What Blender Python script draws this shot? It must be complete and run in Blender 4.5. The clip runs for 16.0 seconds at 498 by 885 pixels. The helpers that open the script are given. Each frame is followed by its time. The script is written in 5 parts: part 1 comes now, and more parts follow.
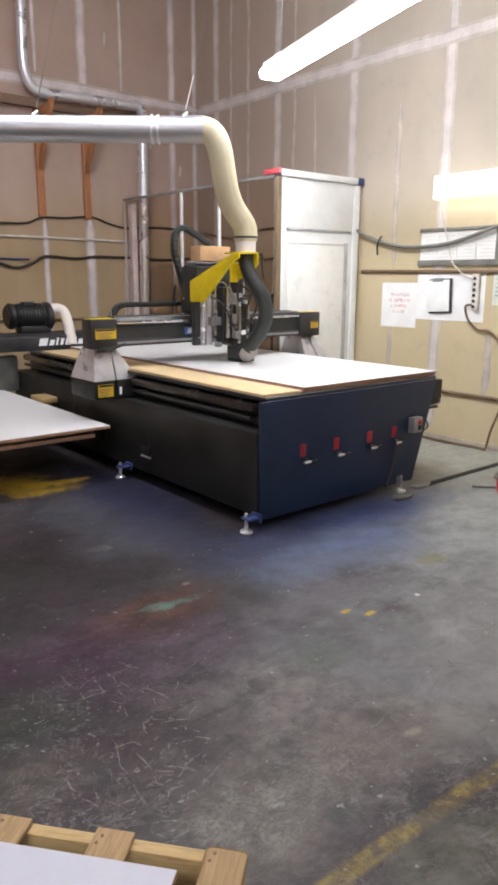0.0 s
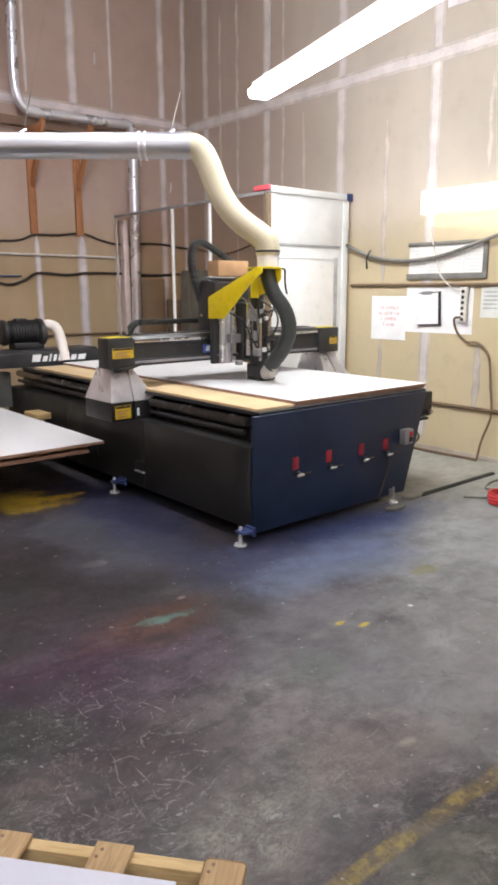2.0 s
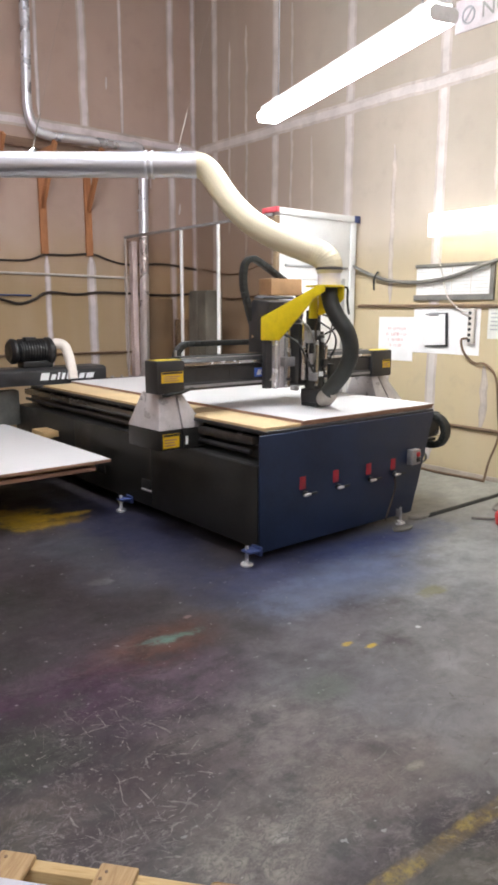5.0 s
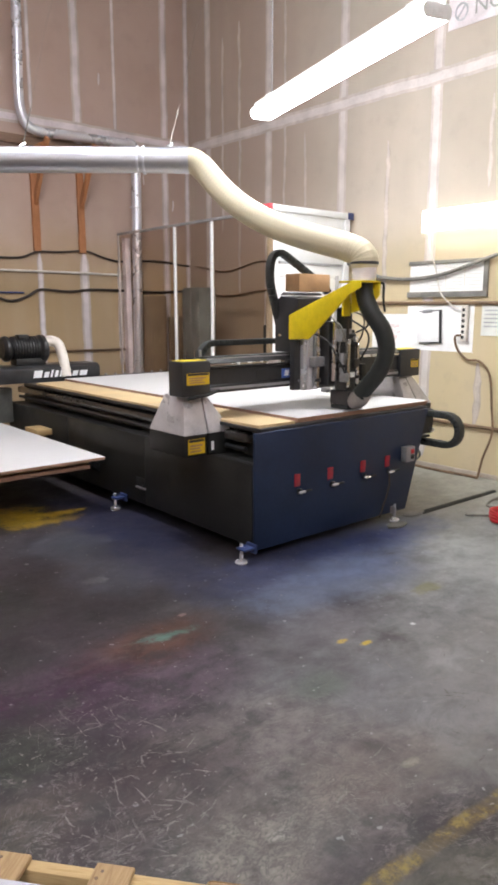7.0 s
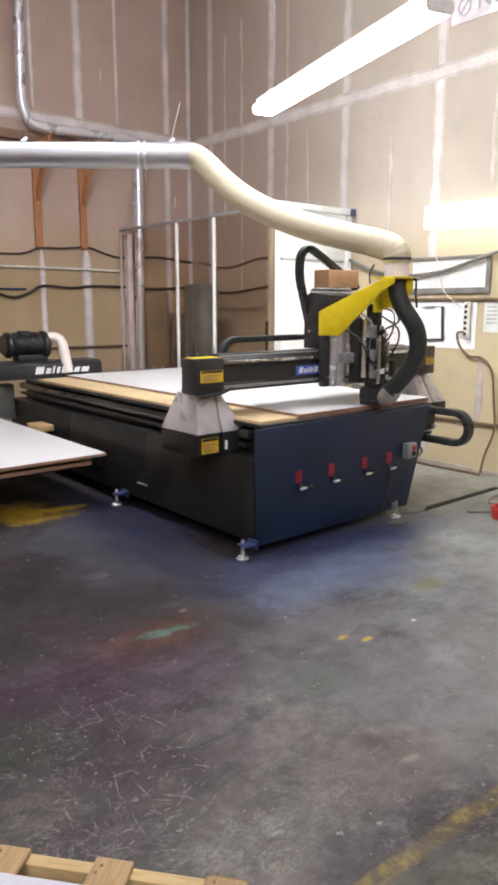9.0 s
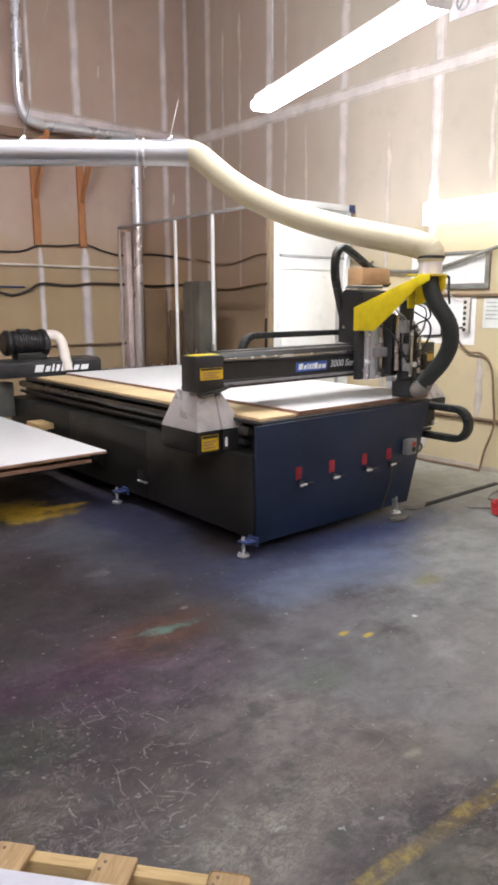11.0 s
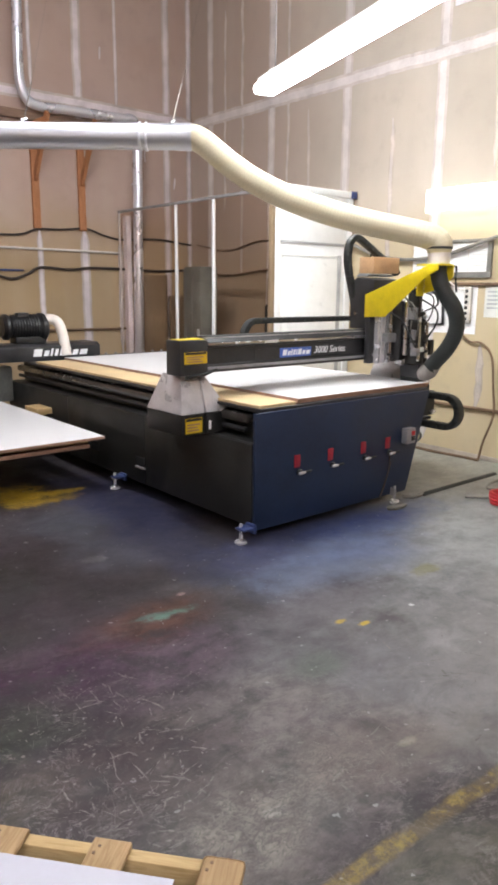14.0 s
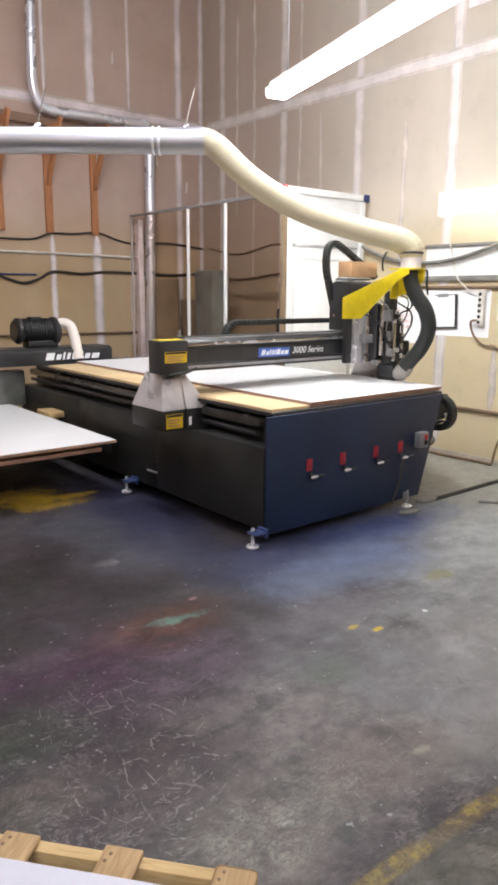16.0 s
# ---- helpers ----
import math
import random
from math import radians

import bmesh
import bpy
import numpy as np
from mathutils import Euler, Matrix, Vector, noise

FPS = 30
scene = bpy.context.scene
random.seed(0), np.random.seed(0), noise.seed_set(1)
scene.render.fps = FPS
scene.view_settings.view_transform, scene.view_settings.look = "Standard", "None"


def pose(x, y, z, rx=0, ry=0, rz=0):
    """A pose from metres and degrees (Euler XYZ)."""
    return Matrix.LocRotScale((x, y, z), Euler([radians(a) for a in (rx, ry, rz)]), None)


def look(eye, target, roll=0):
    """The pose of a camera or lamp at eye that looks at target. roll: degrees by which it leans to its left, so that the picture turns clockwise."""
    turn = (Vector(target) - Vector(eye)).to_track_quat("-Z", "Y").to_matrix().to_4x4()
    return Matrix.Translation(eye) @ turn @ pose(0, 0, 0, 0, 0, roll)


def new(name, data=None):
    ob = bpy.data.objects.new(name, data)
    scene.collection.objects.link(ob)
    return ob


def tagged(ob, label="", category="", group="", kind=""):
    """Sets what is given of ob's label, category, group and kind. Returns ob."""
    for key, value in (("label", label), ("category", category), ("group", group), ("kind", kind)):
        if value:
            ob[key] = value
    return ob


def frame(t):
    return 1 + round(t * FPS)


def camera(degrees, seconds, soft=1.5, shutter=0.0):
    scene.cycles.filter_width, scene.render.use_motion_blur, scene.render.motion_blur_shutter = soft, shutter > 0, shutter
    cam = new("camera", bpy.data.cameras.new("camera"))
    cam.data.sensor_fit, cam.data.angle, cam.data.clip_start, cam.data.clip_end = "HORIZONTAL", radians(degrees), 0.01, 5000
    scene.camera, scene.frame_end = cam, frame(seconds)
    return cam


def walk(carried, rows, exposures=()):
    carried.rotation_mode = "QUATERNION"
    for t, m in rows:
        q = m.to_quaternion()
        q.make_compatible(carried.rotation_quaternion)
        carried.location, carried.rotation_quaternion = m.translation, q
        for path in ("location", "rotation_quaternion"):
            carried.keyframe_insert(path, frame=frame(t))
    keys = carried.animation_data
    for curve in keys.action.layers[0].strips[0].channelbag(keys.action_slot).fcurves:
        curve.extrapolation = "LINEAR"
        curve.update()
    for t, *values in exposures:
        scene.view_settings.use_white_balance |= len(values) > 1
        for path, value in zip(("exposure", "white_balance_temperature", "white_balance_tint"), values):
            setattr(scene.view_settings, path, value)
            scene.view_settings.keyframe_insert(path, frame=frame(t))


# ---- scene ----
LENS = 39.0
# seconds, eye, heading, tilt, lean in degrees
PATH = [
    (0, (0.024, 0.010, 1.592), -39.35, -13.15, 0.31),
    (0.5, (0.026, 0.003, 1.598), -39.64, -13.08, 0.13),
    (1, (0.022, -0.008, 1.596), -39.65, -12.28, -0.30),
    (1.5, (0.009, -0.021, 1.609), -40.12, -11.78, -0.44),
    (2, (-0.003, -0.020, 1.612), -39.95, -12.15, -0.23),
    (2.5, (0.002, -0.017, 1.604), -39.52, -12.25, -0.51),
    (3, (-0.004, -0.018, 1.615), -39.40, -12.21, -0.42),
    (3.5, (-0.005, -0.014, 1.603), -39.40, -11.32, -0.11),
    (4, (-0.014, -0.021, 1.609), -39.43, -10.52, 0.12),
    (6.5, (-0.009, -0.010, 1.603), -39.71, -10.70, -0.08),
    (7, (-0.011, -0.010, 1.609), -39.98, -10.77, 0.03),
    (7.5, (-0.008, -0.006, 1.601), -39.89, -10.99, 0.02),
    (8, (-0.006, -0.017, 1.610), -39.66, -11.28, -0.30),
    (8.5, (-0.004, -0.013, 1.601), -39.73, -11.10, -0.11),
    (9, (-0.004, -0.013, 1.602), -39.78, -11.00, 0.08),
    (11.5, (-0.009, -0.012, 1.604), -39.84, -11.40, -0.20),
    (12, (-0.007, -0.005, 1.605), -39.90, -11.70, 0.31),
    (12.5, (-0.001, -0.000, 1.601), -39.74, -11.50, 0.45),
    (13, (0.001, 0.004, 1.599), -40.05, -11.80, 0.68),
    (13.5, (0.001, -0.003, 1.601), -40.12, -11.87, 0.59),
    (14, (0.000, -0.001, 1.599), -39.94, -12.29, 0.48),
    (14.5, (-0.001, 0.002, 1.599), -39.77, -12.35, 0.67),
    (15, (-0.004, 0.005, 1.598), -39.62, -12.26, 0.46),
    (15.5, (-0.000, 0.008, 1.599), -39.43, -12.22, 0.32),
    (16, (0.007, 0.017, 1.595), -39.02, -11.98, 0.38),
]


def aim(eye, yaw, pitch, roll):
    y, p = radians(yaw), radians(pitch)
    ahead = Vector((-math.sin(y) * math.cos(p), math.cos(y) * math.cos(p), math.sin(p)))
    return look(eye, Vector(eye) + ahead * 5, roll)


cam = camera(LENS, 16.0, soft=3.3)
walk(cam, [(t, aim(eye, yaw, pitch, roll)) for t, eye, yaw, pitch, roll in PATH], exposures=[(0, 0.42), (1, 0.52), (2.5, 0.58), (7, 0.62), (9, 0.64), (12.5, 0.64), (15, 0.70), (16, 0.70)])

# ---- light: fluorescent strips, three of them added unseen as fill ----
TUBE, TUBE_FILL, WALL_TUBE = 36.0, 64.0, 12.5
world = bpy.data.worlds.new("world")
world.use_nodes = True
world.node_tree.nodes["Background"].inputs[0].default_value = (0.5, 0.5, 0.52, 1)
world.node_tree.nodes["Background"].inputs[1].default_value = 0.05
scene.world = world

# ---- how the machine runs ----
def gantry_y(t):
    if t < 7.72:
        return 5.013 - 0.1868 * t
    return 3.571 if t < 13.12 else 3.571 + 0.1875 * (t - 13.12)


def carriage_x(t):
    return 3.482 + min(max((t - 8.21) * 0.187, 0.0), 0.827)


TIMES = sorted({round(i * 0.5, 2) for i in range(33)} | {7.6, 7.72, 7.9, 8.1, 8.21, 8.35, 12.55, 12.63, 12.8, 12.95, 13.12, 13.25})


# ---- materials ----
class Net:
    def __init__(self, name):
        self.mat = bpy.data.materials.new(name)
        self.mat.use_nodes = True
        self.t = self.mat.node_tree
        self.b = self.t.nodes["Principled BSDF"]
        self.co = self.add("ShaderNodeTexCoord").outputs["Object"]

    def add(self, kind, **sets):
        n = self.t.nodes.new(kind)
        for k, v in sets.items():
            if k == "op":
                n.operation = v
            elif k == "blend":
                n.blend_type = v
        return n

    def put(self, socket, value):
        if isinstance(value, bpy.types.NodeSocket):
            self.t.links.new(value, socket)
        elif isinstance(value, (tuple, list)) and len(value) == 3 and socket.type == "RGBA":
            socket.default_value = (*value, 1)
        else:
            socket.default_value = value

    def math(self, op, a, b=0.0, c=0.0, clamp=False):
        n = self.add("ShaderNodeMath", op=op)
        n.use_clamp = clamp
        for i, v in enumerate((a, b, c)):
            self.put(n.inputs[i], v)
        return n.outputs[0]

    def mix(self, fac, a, b, blend="MIX"):
        n = self.t.nodes.new("ShaderNodeMix")
        n.data_type, n.blend_type = "RGBA", blend
        self.put(n.inputs[0], fac)
        self.put(n.inputs[6], a)
        self.put(n.inputs[7], b)
        return n.outputs[2]

    def noise(self, scale, detail=4.0, rough=0.6, stretch=None, distort=0.0, co=None):
        n = self.add("ShaderNodeTexNoise")
        src = co or self.co
        if stretch:
            m = self.add("ShaderNodeMapping")
            self.put(m.inputs["Scale"], stretch)
            self.put(m.inputs["Vector"], src)
            src = m.outputs[0]
        self.put(n.inputs["Vector"], src)
        for k, v in (("Scale", scale), ("Detail", detail), ("Roughness", rough), ("Distortion", distort)):
            self.put(n.inputs[k], v)
        return n.outputs["Fac"]

    def ramp(self, v, lo, hi, a=0.0, b=1.0):
        n = self.add("ShaderNodeMapRange")
        n.interpolation_type = "SMOOTHSTEP"
        for i, x in enumerate((v, lo, hi, a, b)):
            self.put(n.inputs[i], x)
        return n.outputs[0]

    def bump(self, height, strength, distance=0.01):
        n = self.add("ShaderNodeBump")
        self.put(n.inputs["Height"], height)
        n.inputs["Strength"].default_value, n.inputs["Distance"].default_value = strength, distance
        self.t.links.new(n.outputs[0], self.b.inputs["Normal"])

    def done(self, color, rough=0.5, metal=0.0, **more):
        self.put(self.b.inputs["Base Color"], color)
        self.put(self.b.inputs["Roughness"], rough)
        self.put(self.b.inputs["Metallic"], metal)
        for k, v in more.items():
            self.put(self.b.inputs[k.replace("_", " ")], v)
        return self.mat


def plain(name, color, rough=0.5, metal=0.0, vary=0.25, scale=6.0, grain=60.0, bump=0.08, stretch=None, **more):
    """Paint, metal or plastic with stains and fine grain."""
    n = Net(name)
    big, fine = n.noise(scale, 5, 0.6, stretch), n.noise(grain, 3, 0.7, stretch)
    k = n.math("ADD", n.ramp(big, 0.3, 0.7, 1 - vary, 1 + vary * 0.6), n.ramp(fine, 0.3, 0.7, -vary * 0.3, vary * 0.3))
    col = n.mix(1.0, color, k, "MULTIPLY")
    n.bump(fine, bump, 0.004)
    return n.done(col, n.ramp(big, 0.3, 0.7, max(rough - 0.1, 0.03), min(rough + 0.12, 1)), metal, **more)


def glow(name, color, strength):
    n = Net(name)
    return n.done((0.85, 0.85, 0.85), 0.4, Emission_Color=color, Emission_Strength=strength)


def glass(name, color, rough=0.02):
    n = Net(name)
    return n.done(color, n.ramp(n.noise(3.0), 0.3, 0.8, rough, rough + 0.05), Transmission_Weight=1.0, IOR=1.1)


def drywall_mat(name, tone, other, low, far=None):
    """Paper-faced board, with the warmer light low down painted in as yellower colour."""
    n = Net(name)
    sep = n.add("ShaderNodeSeparateXYZ")
    n.put(sep.inputs[0], n.co)
    big, mid, fine = n.noise(0.7, 4), n.noise(5, 5, 0.65), n.noise(90, 2)
    streak = n.noise(1.5, 4, 0.6, (1.0, 1.0, 0.12))
    col = n.mix(n.ramp(big, 0.35, 0.65), tone, other)
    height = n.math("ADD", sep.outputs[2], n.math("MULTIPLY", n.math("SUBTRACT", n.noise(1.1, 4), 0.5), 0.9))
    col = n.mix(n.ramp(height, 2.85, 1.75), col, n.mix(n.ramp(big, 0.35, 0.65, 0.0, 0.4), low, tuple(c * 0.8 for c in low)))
    # browner towards the far end, and darker low down there
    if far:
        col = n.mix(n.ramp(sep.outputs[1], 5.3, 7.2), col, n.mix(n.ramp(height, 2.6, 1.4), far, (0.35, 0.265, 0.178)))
    col = n.mix(n.ramp(streak, 0.45, 0.75, 0.0, 0.18), col, (0.56, 0.48, 0.40))
    col = n.mix(n.ramp(mid, 0.5, 0.8, 0.0, 0.25), col, tuple(c * 0.72 for c in tone))
    n.bump(n.math("ADD", mid, fine), 0.06, 0.004)
    return n.done(col, 0.85)


def floor_mat():
    n = Net("stained_concrete")
    sep = n.add("ShaderNodeSeparateXYZ")
    n.put(sep.inputs[0], n.co)
    X, Y = sep.outputs[0], sep.outputs[1]
    wob = n.math("MULTIPLY", n.math("SUBTRACT", n.noise(2.6, 6, 0.7), 0.5), 1.7)
    big, mid, fine = n.noise(0.8, 5, 0.6), n.noise(4.5, 6, 0.7), n.noise(40, 4, 0.75)
    col = n.mix(n.ramp(big, 0.35, 0.65), (0.025, 0.020, 0.023), (0.050, 0.044, 0.046))

    def blob(cx, cy, rx, ry, edge=0.35, w=wob, far=1.35):
        dx = n.math("MULTIPLY", n.math("SUBTRACT", X, cx), 1 / rx)
        dy = n.math("MULTIPLY", n.math("SUBTRACT", Y, cy), 1 / ry)
        d = n.math("SQRT", n.math("ADD", n.math("MULTIPLY", dx, dx), n.math("MULTIPLY", dy, dy)))
        return n.ramp(n.math("ADD", d, w), edge, far, 1.0, 0.0)

    # bare worn concrete, then overspray; brighter right and dimmer left light painted in too
    for cx, cy, rx, ry, tone, much in (
        (5.4, 3.9, 2.0, 1.7, (0.31, 0.305, 0.265), 0.95), (4.5, 2.1, 1.8, 1.1, (0.235, 0.24, 0.24), 0.92),
        (2.7, 1.5, 1.1, 0.55, (0.185, 0.18, 0.175), 0.85), (1.95, 1.9, 0.6, 0.45, (0.125, 0.121, 0.128), 0.8),
        (1.30, 1.42, 0.42, 0.26, (0.19, 0.172, 0.15), 0.9), (0.76, 1.95, 0.26, 0.16, (0.072, 0.062, 0.045), 0.8),
        (1.75, 1.45, 0.30, 0.25, (0.132, 0.104, 0.095), 0.8), (1.6, 1.85, 0.4, 0.3, (0.130, 0.108, 0.103), 0.7),
        (1.05, 1.86, 0.42, 0.28, (0.038, 0.027, 0.025), 0.85), (1.55, 0.8, 0.5, 0.28, (0.085, 0.086, 0.060), 0.8),
        (1.2, 2.60, 0.62, 0.36, (0.036, 0.0125, 0.032), 0.97), (1.6, 2.35, 0.4, 0.25, (0.070, 0.047, 0.063), 0.8),
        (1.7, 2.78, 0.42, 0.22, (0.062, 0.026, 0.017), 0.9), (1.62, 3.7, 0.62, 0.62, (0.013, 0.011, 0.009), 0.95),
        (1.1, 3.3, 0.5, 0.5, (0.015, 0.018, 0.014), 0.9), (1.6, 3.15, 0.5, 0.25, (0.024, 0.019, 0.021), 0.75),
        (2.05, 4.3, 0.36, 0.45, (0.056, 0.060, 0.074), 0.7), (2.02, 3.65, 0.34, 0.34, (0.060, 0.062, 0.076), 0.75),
        # darker bluish tones along the table side and before its end panel
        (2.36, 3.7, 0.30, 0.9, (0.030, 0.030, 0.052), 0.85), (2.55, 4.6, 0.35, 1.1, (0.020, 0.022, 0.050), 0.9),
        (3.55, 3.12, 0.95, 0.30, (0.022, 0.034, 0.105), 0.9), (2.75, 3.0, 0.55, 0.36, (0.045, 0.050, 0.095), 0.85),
        (2.95, 2.70, 0.75, 0.30, (0.105, 0.120, 0.170), 0.85), (3.3, 2.85, 0.6, 0.22, (0.085, 0.105, 0.175), 0.75),
        (0.84, 2.33, 0.26, 0.24, (0.016, 0.026, 0.013), 0.9), (2.05, 1.95, 0.18, 0.12, (0.062, 0.082, 0.062), 0.6),
        (2.45, 2.35, 0.5, 0.2, (0.125, 0.115, 0.125), 0.7)):
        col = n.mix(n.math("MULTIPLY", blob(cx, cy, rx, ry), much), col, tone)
    tight = n.math("MULTIPLY", n.math("SUBTRACT", n.noise(7, 6, 0.78), 0.5), 3.2)
    for cx, cy, rx, ry, tone, much in (
        (1.98, 5.24, 0.26, 0.34, (0.50, 0.33, 0.025), 0.85), (2.28, 5.12, 0.22, 0.08, (0.56, 0.37, 0.04), 0.85), (2.12, 4.96, 0.30, 0.08, (0.42, 0.26, 0.03), 0.75),
        (1.7, 5.3, 0.25, 0.2, (0.40, 0.25, 0.03), 0.7),
        (1.80, 2.76, 0.15, 0.035, (0.075, 0.150, 0.125), 0.8), (1.68, 2.80, 0.10, 0.025, (0.07, 0.13, 0.11), 0.7),
        (2.415, 2.165, 0.045, 0.02, (0.46, 0.32, 0.03), 0.9), (2.485, 2.075, 0.032, 0.02, (0.46, 0.32, 0.03), 0.9),
        (3.28, 2.30, 0.14, 0.06, (0.16, 0.15, 0.05), 0.6), (2.84, 2.06, 0.02, 0.02, (0.6, 0.6, 0.6), 0.9),
        (1.86, 3.66, 0.09, 0.06, (0.22, 0.21, 0.22), 0.7), (2.65, 1.72, 0.16, 0.1, (0.24, 0.24, 0.24), 0.5),
        (1.30, 1.40, 0.05, 0.03, (0.36, 0.34, 0.31), 0.7), (1.98, 2.92, 0.03, 0.02, (0.3, 0.2, 0.19), 0.7),
        (1.9, 1.36, 0.05, 0.02, (0.30, 0.27, 0.22), 0.7)):
        col = n.mix(n.math("MULTIPLY", blob(cx, cy, rx, ry, 0.4, tight, 1.25), much), col, tone)
    mottle = n.ramp(n.noise(5.5, 8, 0.8, (1.0, 1.4, 1.0), 0.4), 0.34, 0.66, 0.50, 1.45)
    col = n.mix(n.ramp(X, 1.2, 2.4, 1.0, 0.32), col, n.mix(1.0, col, mottle, "MULTIPLY"))
    # purple tone over the left floor, darkening it further
    cast = n.math("MULTIPLY", n.ramp(X, 2.6, 1.2, 0.0, 1.0), n.ramp(n.noise(1.3, 4, 0.6), 0.35, 0.6))
    col = n.mix(n.math("MULTIPLY", cast, 0.35), col, (0.036, 0.018, 0.031))
    # scuffed dust and dark traffic film, both denser near the pallet
    along = n.math("ADD", n.math("MULTIPLY", X, 0.64), n.math("MULTIPLY", Y, 0.77))
    near = n.ramp(along, 3.3, 1.7, 0.03, 1.0)
    col = n.mix(n.ramp(mid, 0.54, 0.74, 0.0, 0.26), col, (0.14, 0.13, 0.126))
    col = n.mix(n.math("MULTIPLY", n.ramp(mid, 0.52, 0.34, 0.0, 0.75), n.ramp(X, 1.4, 2.6, 1.0, 0.35)), col, (0.020, 0.018, 0.020))
    cloud = n.ramp(n.noise(1.7, 5, 0.6, None, 0.8), 0.50, 0.66, 0.0, 0.5)
    col = n.mix(n.math("MULTIPLY", n.math("MULTIPLY", cloud, near), n.ramp(X, 0.9, 1.5, 0.25, 1.0)), col, (0.125, 0.113, 0.100))
    worn = n.ramp(n.noise(3.4, 9, 0.8, (1.0, 2.2, 1.0), 0.5), 0.51, 0.60, 0.0, 0.45)
    col = n.mix(n.math("MULTIPLY", worn, n.math("MULTIPLY", near, n.ramp(X, 0.6, 1.7, 0.45, 1.0))), col, (0.150, 0.135, 0.120))
    crackle = n.math("MULTIPLY", blob(1.35, 1.42, 0.5, 0.3), n.ramp(n.math("ABSOLUTE", n.math("SUBTRACT", n.noise(16, 4, 0.6, (1.0, 1.8, 1.0), 1.4), 0.5)), 0.012, 0.05, 0.55, 0.0))
    col = n.mix(crackle, col, (0.055, 0.050, 0.046))
    patch = n.ramp(n.noise(1.9, 4, 0.65), 0.42, 0.60, 0.0, 1.0)
    for sc, st, lo, turn in ((3.2, (4.2, 1.0, 1), 0.60, 0.5), (3.6, (1.0, 4.6, 1), 0.60, 0.3), (4.5, (3.5, 1.0, 1), 0.61, -0.7), (7.0, (1.0, 1.6, 1), 0.62, 1.2)):
        m = n.add("ShaderNodeMapping")
        m.inputs["Rotation"].default_value = (0, 0, turn)
        n.put(m.inputs["Vector"], n.co)
        v = n.noise(sc, 5, 0.7, st, 1.4, co=m.outputs[0])
        line = n.ramp(n.math("ABSOLUTE", n.math("SUBTRACT", v, lo - 0.06)), 0.004, 0.020, 1.0, 0.0)
        both = n.math("MAXIMUM", n.math("MULTIPLY", line, n.ramp(n.noise(4 + sc, 3, 0.6), 0.50, 0.60)), n.ramp(v, lo + 0.07, lo + 0.11, 0.0, 0.6))
        col = n.mix(n.math("MULTIPLY", both, n.math("MULTIPLY", n.math("MULTIPLY", near, patch), 0.40)), col, (0.27, 0.25, 0.235))
    col = n.mix(n.ramp(n.noise(24, 2, 0.5), 0.70, 0.74, 0.0, 0.45), col, (0.34, 0.34, 0.34))
    col = n.mix(n.ramp(fine, 0.52, 0.74, 0.0, 0.16), col, (0.19, 0.18, 0.175))
    # worn yellow line
    side = n.math("ADD", n.math("SUBTRACT", Y, n.math("SUBTRACT", 1.135, n.math("MULTIPLY", X, 0.040))), n.math("MULTIPLY", n.math("SUBTRACT", n.noise(6, 4, 0.7), 0.5), 0.03))
    mask = n.math("MULTIPLY", n.ramp(n.math("ABSOLUTE", side), 0.016, 0.040, 1.0, 0.0), n.ramp(n.noise(8, 6, 0.75), 0.42, 0.64, 0.12, 0.72))
    mask = n.math("MULTIPLY", mask, n.ramp(X, 1.0, 1.15))
    col = n.mix(mask, col, (0.30, 0.215, 0.035))
    n.bump(n.math("ADD", mid, fine), 0.12, 0.004)
    return n.done(col, n.ramp(mid, 0.3, 0.75, 0.42, 0.66), Specular_IOR_Level=0.26)


def wood_mat(name, tone, dark, axis=(1, 12, 12), scale=2.0):
    n = Net(name)
    grain, big = n.noise(scale * 3, 6, 0.65, axis, 1.2), n.noise(scale, 3)
    col = n.mix(n.ramp(grain, 0.35, 0.7), tone, dark)
    col = n.mix(n.ramp(big, 0.4, 0.75, 0, 0.4), col, tuple(c * 0.6 for c in dark))
    n.bump(grain, 0.15, 0.003)
    return n.done(col, 0.75)


